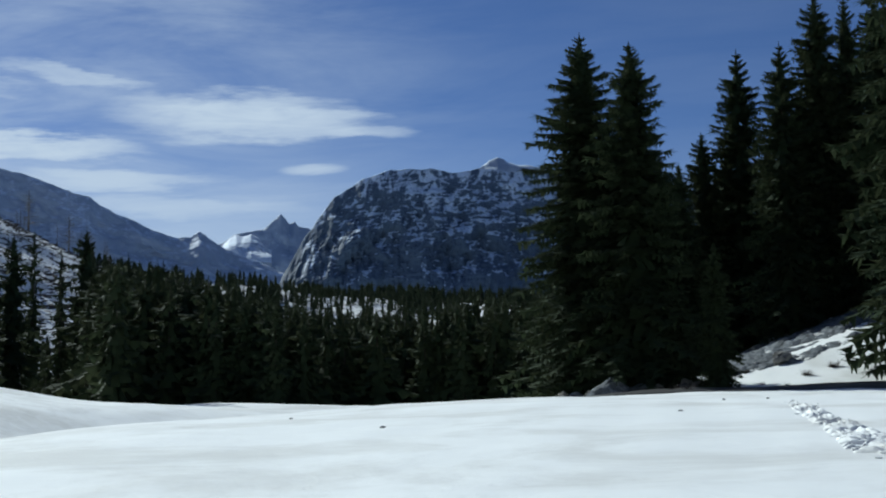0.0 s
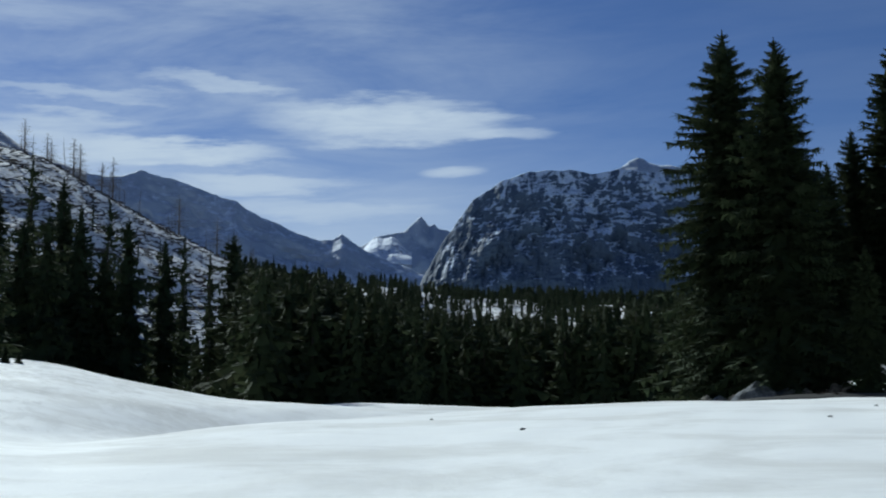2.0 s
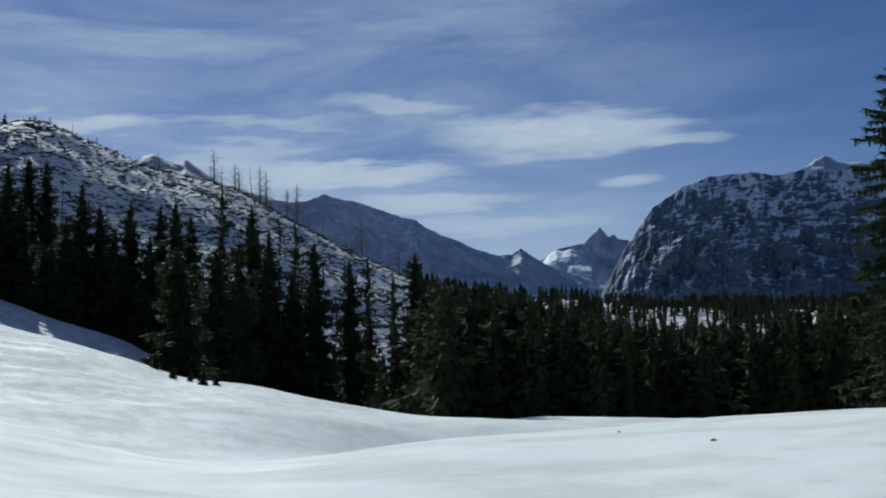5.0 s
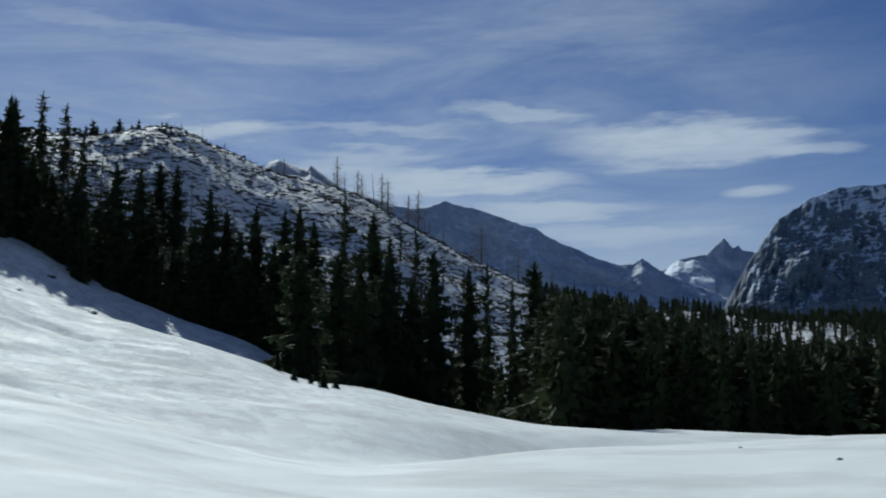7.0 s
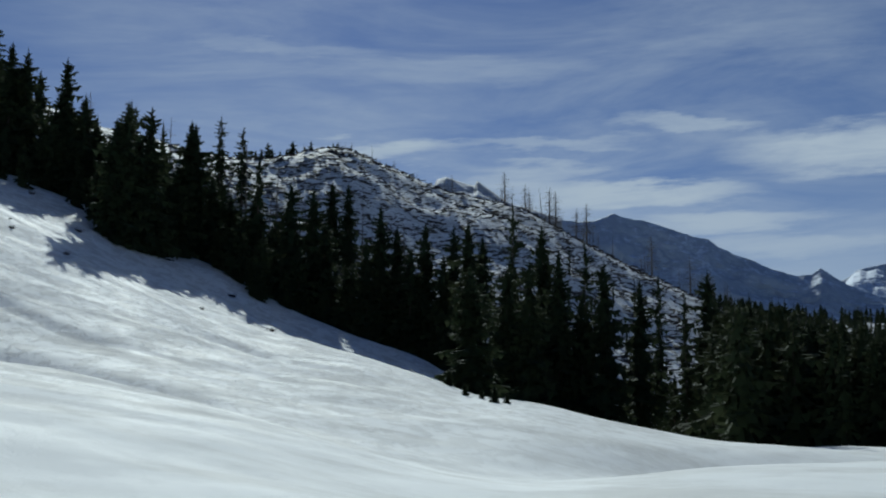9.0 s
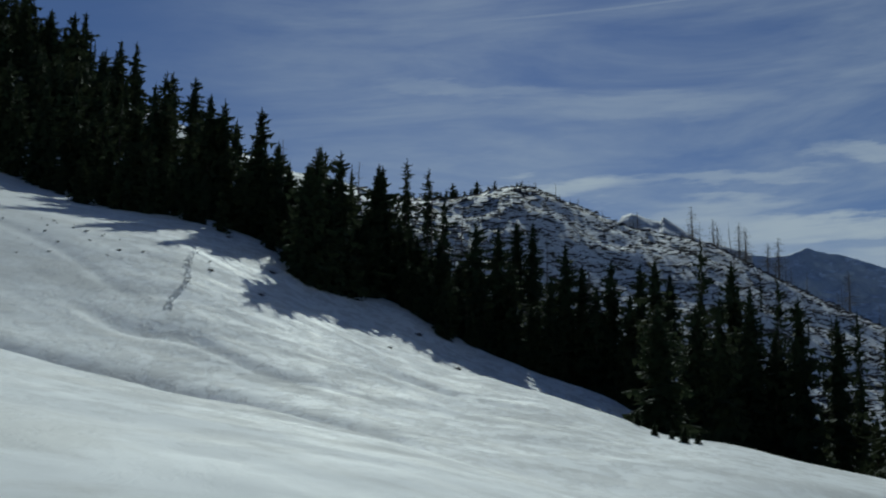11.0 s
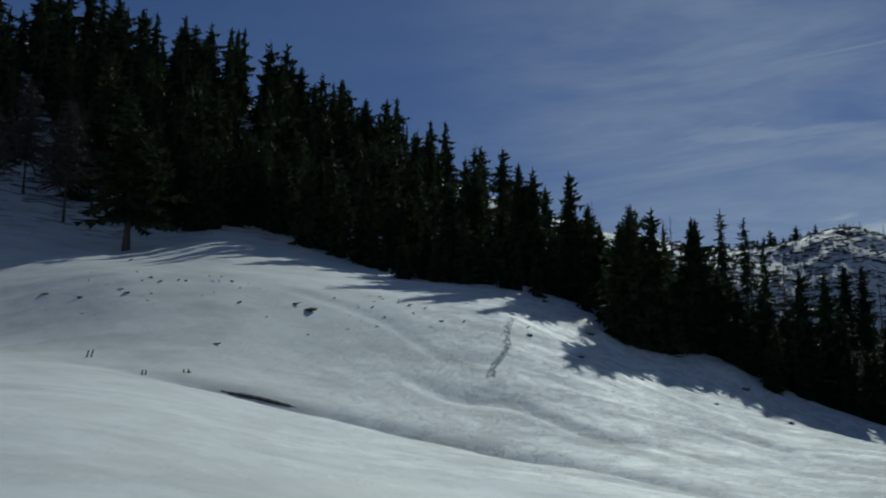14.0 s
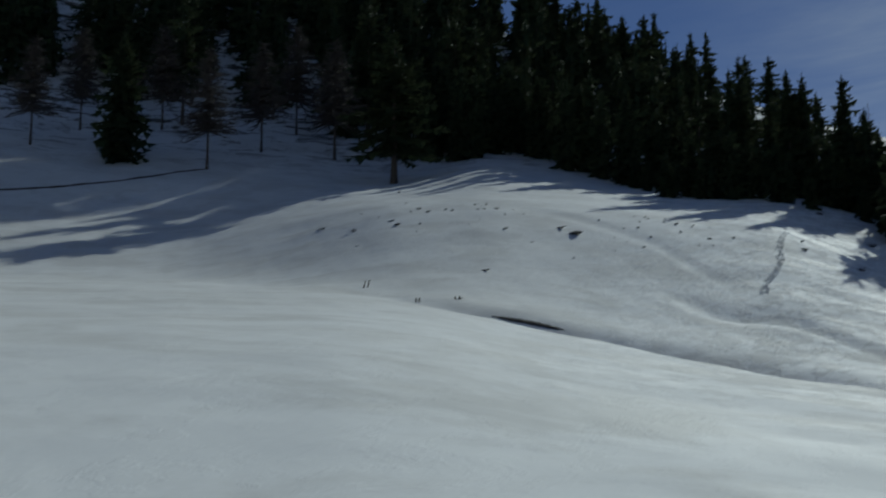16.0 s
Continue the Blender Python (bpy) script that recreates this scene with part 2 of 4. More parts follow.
# ---- the lie of the land: lines of the terrain as bearing, distance, slope angle seen from the viewer ----
# bearing is in degrees left of +y
NEAR_CREST = [(-30, 58, -0.75), (-10, 60, -0.75), (-5, 60, -0.75), (4, 60, -1.0), (8, 56, -1.3), (12, 50, -1.43), (17, 43, -1.6),
              (21.5, 33, -2.3), (25.5, 28, -2.9), (32, 34, -1.6), (40, 44, 0.8), (46.7, 52, 2.25), (53.4, 58, 3.46),
              (61.6, 62, 5.2), (66.8, 66, 6.4), (72, 78, 7.3), (80, 104, 7.6), (95, 116, 7.4)]
# hollows cut into that ground: bearing, distance, depth
HOLLOW = [(2, 74, 0), (6, 70, 0.6), (10, 66, 1.1), (14, 61, 1.3), (18, 55, 1.3), (22, 48, 1.0), (26, 43, 0.7), (31, 42, 0.3), (37, 46, 0)]
GULLY = [(35, 42, 0), (40, 48.5, 0.35), (46.7, 56.5, 0.8), (53.4, 62.5, 1.0), (59, 65.5, 1.15), (64, 68.5, 1.15), (67, 71, 0.6), (72, 78, 0)]
# trough behind the lip of the slope, in which the wood begins
TROUGH = [(10, 100, 0), (15, 112, 1.0), (20, 120, 2.2), (25, 130, 2.8), (29, 137, 2.6), (32, 140, 1.7), (36, 145, 1.4), (40, 150, 0.9), (44, 152, 0)]
# furrows worn along the wind-scoured slope
FURROW = [(52, 91, 0), (54.2, 96, 0.14), (57, 112, 0.16), (61.5, 127, 0.16), (65, 132, 0)]
RUNNEL = [(34, 84, 0), (37, 88.7, 0.35), (40.3, 95, 0.45), (43.1, 94, 0.4), (46, 92, 0)]
SHOULDER = [(-30, 75, -0.3), (-12, 75, -0.45), (-8, 76, -0.7), (4, 77, -1.4), (10.7, 82, -1.0), (17, 92, -0.55), (21.5, 100, 0.3), (25.3, 106, 1.15),
            (28.2, 111, 1.5), (30, 114, 2.3), (34, 120, 3.5), (38, 126, 4.5), (41.2, 130, 5.7), (44.4, 130, 6.9), (47, 128, 8.1), (51.2, 130, 10.0), (57, 135, 10.9), (65, 138, 11.7),
            (70, 144, 11.6), (75, 154, 11.0), (80, 160, 10.3), (95, 166, 9.9)]
WOOD_EDGE = [(-30, 104, 3.3), (-19.4, 104, 3.05), (-13.8, 100, 0.84), (-11, 96, -0.5), (-5, 84, -1.1), (4, 84, -1.05), (8, 88, -0.92),
             (10.7, 98, -0.7), (17.2, 118, -0.46), (21.5, 138, 0.35), (25.3, 152, 1.2), (28, 160, 1.6), (30, 166, 3.1), (33.2, 168, 4.05), (36.2, 170, 5.15),
             (38.8, 171, 6.5), (40.2, 172, 7.5), (43.8, 172, 8.3), (46.5, 174, 10.0), (49, 178, 10.9), (51.2, 182, 11.4), (57, 187, 11.9), (61.7, 192, 12.8),
             (65, 194, 13.2), (69.6, 196, 12.4), (75, 198, 12.9), (80, 200, 13.0), (95, 204, 13.2)]
DIP = [(-30, 150, 6.0), (-19.4, 150, 5.0), (-13, 150, 1.0), (-6, 150, -2.6), (8, 160, -2.8), (17, 180, -2.0), (25, 195, 0.7),
       (33.5, 205, 2.9), (40, 225, 6.5), (46.5, 245, 10.4), (52, 255, 12.9), (60, 260, 14.8), (70, 262, 15.6), (80, 265, 16.2), (95, 265, 16.2)]
RIDGE = [(-30, 320, 9.5), (-15, 330, 5.5), (-8, 600, 3.3), (0, 700, 3.6), (5, 700, 3.9), (9, 640, 4.45), (14.6, 560, 4.7),
         (15.8, 540, 5.15), (17.9, 525, 6.15), (20, 515, 7.1), (22.1, 510, 8.2), (23.7, 505, 9.05), (25.4, 505, 9.85), (26.25, 500, 10.2), (28.1, 500, 10.5),
         (30.05, 500, 11.1), (31.5, 495, 11.65), (33, 490, 12.25), (33.6, 485, 12.6), (34.5, 480, 12.88), (35.8, 475, 12.85), (36.9, 470, 12.5), (38.3, 460, 12.1), (41, 440, 12.2), (46.2, 410, 13.3),
         (49, 390, 14.1), (53, 370, 15.6), (60, 360, 18.0), (66, 360, 19.8), (75, 365, 21.2), (95, 370, 21.8)]


def smooth_line(table, spread):
    """Distance and slope angle of a line at bearings from -60 to 130, eased over so many degrees."""
    t = np.array(table, float)
    b = np.arange(-60, 130, 0.25)
    k = np.arange(-3 * spread, 3 * spread + 0.1, 0.25)
    w = np.exp(-0.5 * (k / spread) ** 2)
    w /= w.sum()
    pad = len(k) // 2
    out = []
    for c in (1, 2):
        v = np.interp(b, t[:, 0], t[:, c])
        out.append(np.convolve(np.pad(v, pad, mode="edge"), w, mode="same")[pad:pad + len(b)])
    return b, out[0], out[1]


NEAR_CREST, HOLLOW, GULLY, DIP = [smooth_line(t, 1.5) for t in (NEAR_CREST, HOLLOW, GULLY, DIP)]
SHOULDER, WOOD_EDGE, TROUGH, FURROW, RUNNEL = [smooth_line(t, 0.8) for t in (SHOULDER, WOOD_EDGE, TROUGH, FURROW, RUNNEL)]
RIDGE = smooth_line(RIDGE, 0.6)


def line(table, bearing):
    """Values of a line at these bearings; behind the viewer its two ends run into each other."""
    b = (np.asarray(bearing, float) + 147.5) % 360 - 147.5
    f = 0.5 * np.clip(np.maximum(b - 95, -30 - b) / 117.5, 0, 1)
    f = f * f * (3 - 4 * f) * 2
    out = []
    for v in table[1:]:
        ends = np.interp([-30, 95], table[0], v)
        far = np.where(b > 32.5, ends[0], ends[1])
        out.append(np.interp(b, table[0], v) * (1 - f) + far * f)
    return out[0], out[1]


def soft_line(table, bearing):
    r, e = line(table, bearing)
    return r, EYE + r * np.tan(np.radians(e))


def swell(x, y, scale, seed):
    """Sum of a few crossed sine waves: cheap, smooth, repeatable roughness, about -1 to 1."""
    rng = np.random.RandomState(seed)
    total, amp, norm = np.zeros_like(x), 1.0, 0.0
    for octave in range(4):
        for _ in range(4):
            a, ph = rng.uniform(0, 2 * pi, 2)
            k = 2 * pi / scale * rng.uniform(0.7, 1.4) * 2 ** octave
            total += amp * np.sin(k * (np.cos(a) * x + np.sin(a) * y) + ph)
        norm += amp * 2
        amp *= 0.52
    return total / norm


def land(x, y):
    """Height of the ground at arrays x, y."""
    x, y = np.atleast_1d(np.asarray(x, float)), np.atleast_1d(np.asarray(y, float))
    r = np.hypot(x, y)
    b = np.degrees(np.arctan2(-x, y))
    knots_r = [np.zeros_like(r)]
    knots_h = [np.zeros_like(r)]
    for table in (NEAR_CREST, SHOULDER, WOOD_EDGE, DIP, RIDGE):
        kr, kh = soft_line(table, b)
        knots_r.append(kr)
        knots_h.append(kh)
    knots_r += [knots_r[-1] * 1.6 + 120, np.full_like(r, 5200.0)]
    knots_h += [knots_h[-1] * 0.55 - 5, np.full_like(r, -30.0)]
    kr, kh = np.array(knots_r), np.array(knots_h)
    step = np.diff(kr, axis=0)
    slope = np.diff(kh, axis=0) / step
    m = np.zeros_like(kh)
    a, c = slope[:-1], slope[1:]
    m[1:-1] = np.maximum(a * c, 0) * (a + c) / (a * a + c * c + 0.012)
    m[0], m[-1] = slope[0], slope[-1]
    i = np.clip((kr[1:-1] <= r).sum(axis=0), 0, len(kr) - 2)
    j = np.arange(r.size)
    pick = lambda q, d: q.reshape(q.shape[0], -1)[(i + d).ravel(), j].reshape(r.shape)
    h0, h1, m0, m1, r0 = pick(kh, 0), pick(kh, 1), pick(m, 0), pick(m, 1), pick(kr, 0)
    s = pick(step, 0)
    u = (r - r0) / s
    z = h0 * (1 + 2 * u) * (1 - u) ** 2 + m0 * s * u * (1 - u) ** 2 + h1 * u * u * (3 - 2 * u) + m1 * s * u * u * (u - 1)
    near = np.clip(r / 26, 0, 1)
    z *= near * (2 - near)
    for table, width in ((HOLLOW, 9.0), (GULLY, 3.0), (TROUGH, 13.0), (FURROW, 1.8), (RUNNEL, 1.6)):
        mid, depth = line(table, b)
        z -= depth * np.exp(-((r - mid) / width) ** 2)
    # a second shallow furrow on the wind-scoured slope
    cut_r = 76 + 1.1 * (b - 46) + 1.5 * np.sin(b * 0.9)
    z -= 0.55 * np.exp(-((r - cut_r) / 1.9) ** 2) * np.clip((b - 43) / 4, 0, 1) * np.clip((57 - b) / 4, 0, 1)
    far = np.clip((r - 130) / 250, 0, 1)
    z += swell(x, y, 14.0, 3) * np.clip(r / 60, 0, 1) * 0.085 + swell(x, y, 3.5, 4) * 0.016
    z += swell(x, y, 60.0, 5) * far * 1.5 + swell(x, y, 11.0, 6) * far * 0.4
    return z


def spot(bearing, r):
    """The point of the ground at a bearing and distance."""
    x, y = -r * sin(radians(bearing)), r * cos(radians(bearing))
    return Vector((x, y, float(land(x, y)[0])))


def on_slope(bearing, elevation, start=20.0):
    """The nearest point of the ground that lies at this elevation angle from the viewer."""
    r = np.arange(start, 600, 0.25)
    a = radians(bearing)
    z = land(-r * sin(a), r * cos(a))
    hit = np.nonzero(np.degrees(np.arctan2(z - EYE, r)) >= elevation)[0]
    k = hit[0] if len(hit) else len(r) - 1
    return Vector((-r[k] * sin(a), r[k] * cos(a), z[k]))


def mesh_object(name, verts, faces, mat, smooth=True, parent=None):
    me = bpy.data.meshes.new(name)
    me.from_pydata(verts.tolist() if hasattr(verts, "tolist") else verts, [], faces.tolist() if hasattr(faces, "tolist") else faces)
    if smooth:
        me.polygons.foreach_set("use_smooth", np.ones(len(me.polygons), bool))
    for m in (mat if isinstance(mat, (list, tuple)) else [mat]):
        me.materials.append(m)
    me.update()
    ob = new(name, me)
    ob.parent = parent
    return ob


def grid_faces(rows, cols, closed=False):
    i, j = np.meshgrid(np.arange(rows - 1), np.arange(cols if closed else cols - 1), indexing="ij")
    k = (j + 1) % cols
    return np.stack([i * cols + j, (i + 1) * cols + j, (i + 1) * cols + k, i * cols + k], -1).reshape(-1, 4)


def build_ground():
    bearings = np.concatenate([np.arange(-28, 96, 0.25), np.arange(98, 330, 4.0)])
    radii = np.concatenate([[0.6, 2, 4, 7, 10], np.geomspace(13, 190, 170), np.geomspace(196, 760, 110), np.geomspace(800, 5200, 24)])
    rr, bb = np.meshgrid(radii, np.radians(bearings), indexing="ij")
    x, y = -rr * np.sin(bb), rr * np.cos(bb)
    z = land(x.ravel(), y.ravel()).reshape(x.shape)
    verts = np.stack([x, y, z], -1).reshape(-1, 3)
    faces = grid_faces(len(radii), len(bearings), True)
    verts = np.vstack([verts, [[0, 0, 0]]])
    hub = len(verts) - 1
    n = len(bearings)
    faces = [list(f) for f in faces] + [[hub, k, (k + 1) % n] for k in range(n)]
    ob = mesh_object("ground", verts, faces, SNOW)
    return tagged(ob, "snow-covered meadow and hillsides, partly windblown and dirty", "snowy ground", kind="structure")


build_ground()


def build_mountain(name, crest, foot, r_foot, r_top, bulge, rough, mat, label, seed, step=0.1, rows=90, curve=1.6, flutes=0.0, ribs=1.0):
    """A massif as a curved flank: crest is bearing and elevation angle; bulge draws its middle towards the viewer."""
    t = np.array(crest, float)
    b = np.arange(t[0, 0], t[-1, 0], step)
    ce = np.interp(b, t[:, 0], t[:, 1])
    v = np.linspace(0, 1, rows)[:, None]
    mid, half = (b[0] + b[-1]) / 2, (b[-1] - b[0]) / 2
    edge = np.clip(1 - ((b - mid) / half) ** 2, 0, 1) ** 0.5
    r = r_foot + (r_top - r_foot) * v ** curve + bulge * (1 - edge)[None, :] * (1 - 0.3 * v)
    foot_h = r_foot * tan(radians(foot))
    top_h = (r_top + bulge * (1 - edge) * 0.7) * np.tan(np.radians(ce))
    h = EYE + foot_h + (top_h - foot_h)[None, :] * (0.25 * v + 0.75 * v ** 0.8)
    bb = np.radians(b)[None, :] + 0 * v
    x, y = -r * np.sin(bb), r * np.cos(bb)
    size = (r_top - r_foot)
    pts = np.stack([x, y, h], -1).reshape(-1, 3)
    off = np.empty(len(pts))
    lift = np.empty(len(pts))
    for k, (px, py, pz) in enumerate(pts):
        q = Vector((px, py, pz)) / size
        off[k] = noise.hetero_terrain(q * 2.6 + Vector((seed, 0, 0)), 0.8, 2.1, 6, 0.6) - 0.8
        off[k] += flutes * (abs(noise.noise(Vector((px, py, pz * 0.22)) / (26.0 * ribs))) + 0.5 * abs(noise.noise(Vector((px, py, pz * 0.3)) / (9.0 * ribs))) + 0.6 * abs(noise.noise(Vector((px * 0.25, py * 0.25, pz)) / (12.0 * ribs))))
        lift[k] = noise.fractal(q * 5.0 + Vector((0, seed, 0)), 0.9, 2.1, 5)
    off, lift = off.reshape(h.shape), lift.reshape(h.shape)
    r2 = r + off * rough * size * np.sin(pi * np.clip(v * 0.92 + 0.06, 0, 1))
    h = h + lift * rough * size * 0.10 * (0.3 + v)
    x, y = -r2 * np.sin(bb), r2 * np.cos(bb)
    # back slope closes the massif
    bx, by = -(r_top * 1.25 + bulge) * np.sin(bb[0]), (r_top * 1.25 + bulge) * np.cos(bb[0])
    verts = np.vstack([np.stack([x, y, h], -1).reshape(-1, 3), np.stack([bx, by, np.full_like(bx, -40.0)], -1)])
    ob = mesh_object(name, verts, grid_faces(rows + 1, len(b)), mat)
    return tagged(ob, label, "mountain", kind="structure")


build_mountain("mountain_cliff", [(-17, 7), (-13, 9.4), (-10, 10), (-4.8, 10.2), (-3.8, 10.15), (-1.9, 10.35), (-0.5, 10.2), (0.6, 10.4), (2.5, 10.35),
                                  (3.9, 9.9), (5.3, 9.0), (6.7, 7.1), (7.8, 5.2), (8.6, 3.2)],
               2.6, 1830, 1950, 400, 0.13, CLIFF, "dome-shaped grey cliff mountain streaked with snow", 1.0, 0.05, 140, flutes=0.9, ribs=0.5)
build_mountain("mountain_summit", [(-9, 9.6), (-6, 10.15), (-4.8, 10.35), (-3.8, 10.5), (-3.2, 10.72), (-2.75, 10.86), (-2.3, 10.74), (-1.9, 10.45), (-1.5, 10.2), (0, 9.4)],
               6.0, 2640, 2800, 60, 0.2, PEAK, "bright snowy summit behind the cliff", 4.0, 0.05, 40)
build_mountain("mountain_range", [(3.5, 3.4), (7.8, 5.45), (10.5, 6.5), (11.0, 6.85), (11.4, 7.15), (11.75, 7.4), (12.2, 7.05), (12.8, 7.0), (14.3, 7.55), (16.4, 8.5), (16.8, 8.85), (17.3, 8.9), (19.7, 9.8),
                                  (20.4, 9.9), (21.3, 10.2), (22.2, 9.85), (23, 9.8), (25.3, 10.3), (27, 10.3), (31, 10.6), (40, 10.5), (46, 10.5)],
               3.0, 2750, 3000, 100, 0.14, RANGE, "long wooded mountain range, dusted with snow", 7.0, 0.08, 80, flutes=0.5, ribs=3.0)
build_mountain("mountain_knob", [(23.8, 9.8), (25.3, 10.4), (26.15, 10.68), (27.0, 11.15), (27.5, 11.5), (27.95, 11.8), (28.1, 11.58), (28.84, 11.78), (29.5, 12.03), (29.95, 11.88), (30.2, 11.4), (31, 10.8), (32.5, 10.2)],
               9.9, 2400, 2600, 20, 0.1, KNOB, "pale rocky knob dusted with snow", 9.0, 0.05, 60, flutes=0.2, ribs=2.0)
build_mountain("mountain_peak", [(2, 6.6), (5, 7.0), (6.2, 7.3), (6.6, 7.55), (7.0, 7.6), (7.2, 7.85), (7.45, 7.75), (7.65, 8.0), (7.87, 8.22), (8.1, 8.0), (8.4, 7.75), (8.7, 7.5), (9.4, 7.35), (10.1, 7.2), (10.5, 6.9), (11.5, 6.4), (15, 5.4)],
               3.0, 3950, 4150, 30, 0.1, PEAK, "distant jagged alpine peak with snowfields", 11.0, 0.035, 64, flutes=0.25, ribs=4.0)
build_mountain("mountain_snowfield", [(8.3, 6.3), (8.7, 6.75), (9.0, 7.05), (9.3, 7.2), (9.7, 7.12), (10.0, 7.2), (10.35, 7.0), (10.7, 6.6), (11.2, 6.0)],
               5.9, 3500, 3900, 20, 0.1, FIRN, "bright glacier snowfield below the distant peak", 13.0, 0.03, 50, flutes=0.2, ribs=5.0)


# ---- trees ----
def crown_mesh(seed, height, width, bare, whorls, per, twigs, ragged=0.25, full=0.8, droop=0.25, blade=0.6, spread=0.45, core=1.0, uneven=1.0):
    """A spruce crown: whorls of boughs, each a sagging spine with forward side twigs, hanging twigs and a shoot at its end."""
    g = np.random.RandomState(seed)
    w = np.repeat(np.arange(whorls), per)
    f = np.clip((w + g.uniform(-spread, spread, len(w))) / whorls, 0.0, 0.985) ** 0.9
    keep = g.random_sample(len(f)) > 0.04 + 0.3 * f ** 2
    f = f[keep]
    n = len(f)
    a = g.uniform(0, 2 * pi, n)
    gap = height * (1 - bare) / whorls
    ph = g.uniform(0, 2 * pi, 4)
    lobe = 1 + uneven * (0.13 * np.sin(a + ph[0] + 4 * f) + 0.1 * np.sin(2 * a + ph[1] + 9 * f) + 0.1 * np.sin(14 * f + ph[2]))
    taper = (1 - f) ** full * (1 - 0.3 * np.exp(-f * 11)) * np.minimum(1, ((1 - f) / 0.13)) ** 0.4
    long = width * taper * lobe * g.uniform(1 - 1.6 * ragged, 1 + ragged, n) + 0.009 * height
    z = height * (bare + (1 - bare) * f)
    tilt = 0.8 * f ** 1.6 - droop + g.uniform(-0.12, 0.12, n)
    sag = g.uniform(0.12, 0.4, n)
    out = np.stack([np.cos(a), np.sin(a), 0 * a], -1)
    side = np.stack([-np.sin(a), np.cos(a), 0 * a], -1)
    up = np.array([0.0, 0.0, 1.0])

    def spine(s):
        """Points along all boughs at shares s of their length, one row a bough."""
        rise = z[:, None] + long[:, None] * (tilt[:, None] * s - sag[:, None] * s * s + 0.45 * sag[:, None] * s ** 4)
        return out[:, None] * (long[:, None] * s)[..., None] + up * rise[..., None]

    tris = []
    k = np.arange(twigs)[None, :]
    s = 0.14 + 0.84 * (k + g.uniform(0, 0.8, (n, twigs))) / twigs
    wide = 0.5 / twigs
    reach = np.minimum(long[:, None] * (0.5 - 0.3 * s), blade * 1.6) + 0.06 * blade
    for sign in (-1, 1):
        l = reach * g.uniform(0.7, 1.25, s.shape)
        tip = spine(s) + out[:, None] * (l * g.uniform(0.45, 0.9, s.shape))[..., None] \
            + side[:, None] * (sign * l * g.uniform(0.45, 0.9, s.shape))[..., None] - up * (l * g.uniform(-0.1, 0.5, s.shape))[..., None]
        tris.append(np.stack([spine(s - wide), spine(np.minimum(s + wide, 1.0)), tip], 2))
    hang = np.minimum(0.1 * blade + 0.26 * long[:, None], blade) * g.uniform(0.4, 1.3, s.shape) + 0.35 * gap * (1 - s)
    low = spine(s) + side[:, None] * (long[:, None] * g.uniform(-0.14, 0.14, s.shape) * (0.4 + s))[..., None] - up * hang[..., None]
    tris.append(np.stack([spine(s - 1.2 * wide), spine(np.minimum(s + 1.4 * wide, 1.03)), low], 2))
    e = np.full((n, 1), 1.0)
    shoot = 0.04 * long[:, None] + 0.05 * blade
    tris.append(np.stack([spine(e * 0.9) + side[:, None] * shoot[..., None], spine(e * 0.9) - side[:, None] * shoot[..., None], spine(e * 1.1)], 2))
    # dense foliage round the trunk
    m = int(n * 1.5 * core)
    pick = g.randint(0, n, m)
    b = g.uniform(0, 2 * pi, m)
    d = width * taper[pick] * g.uniform(0.25, 0.66, m)
    o, q = np.stack([np.cos(b), np.sin(b), 0 * b], -1), np.stack([-np.sin(b), np.cos(b), 0 * b], -1)
    c = o * d[:, None] + up * (z[pick] + d * (tilt[pick] - 0.15) - gap * g.uniform(0.3, 1.2, m))[:, None]
    half = (np.minimum(d * 0.36, 0.6 * blade) + 0.03)[:, None]
    tris.append(np.stack([c + q * half, c - q * half, o * (d * 0.25)[:, None] + up * (z[pick] + gap * g.uniform(0.5, 1.4, m))[:, None]], 1)[:, None])
    # leader shoot
    b = np.arange(3) * 2.1
    r = 0.0035 * height
    base = np.stack([r * np.cos(b), r * np.sin(b), 0 * b + height * 0.95], -1)
    tris.append(np.stack([base, np.roll(base, 1, 0), base * 0 + up * height * 1.01], 1)[:, None])
    verts = np.concatenate([t.reshape(-1, 3) for t in tris])
    return verts, np.arange(len(verts)).reshape(-1, 3)


def tube(points, radii, sides=7):
    verts, faces = [], []
    for p, r in zip(points, radii):
        for i in range(sides):
            a = 2 * pi * i / sides
            verts.append((p[0] + r * cos(a), p[1] + r * sin(a), p[2]))
    for j in range(len(points) - 1):
        for i in range(sides):
            k = (i + 1) % sides
            faces.append((j * sides + i, j * sides + k, (j + 1) * sides + k, (j + 1) * sides + i))
    faces.append(tuple(range((len(points) - 1) * sides, len(points) * sides)))
    return verts, faces


def trunk_mesh(seed, height, girth, sides=7):
    rng = random.Random(seed)
    pts, rad = [], []
    for k in range(8):
        f = k / 7
        pts.append((rng.uniform(-0.05, 0.05) * f, rng.uniform(-0.05, 0.05) * f, -0.6 + (height + 0.4) * f))
        rad.append(girth * (1 - f) ** 0.9 * (1.35 if k == 0 else 1) + 0.015)
    return tube(pts, rad, sides)


def fir_model(seed, height, width, bare, whorls, per, twigs, label, sides=7, **more):
    top = tagged(new("fir_tree"), label, "fir tree")
    v, f = trunk_mesh(seed, height * 0.97, 0.0095 * height + 0.04, sides)
    mesh_object("trunk", v, f, BARK, True, top)
    v, f = crown_mesh(seed, height, width, bare, whorls, per, twigs, **more)
    mesh_object("crown", v, f, NEEDLES, False, top)
    top["tall"] = height
    return top


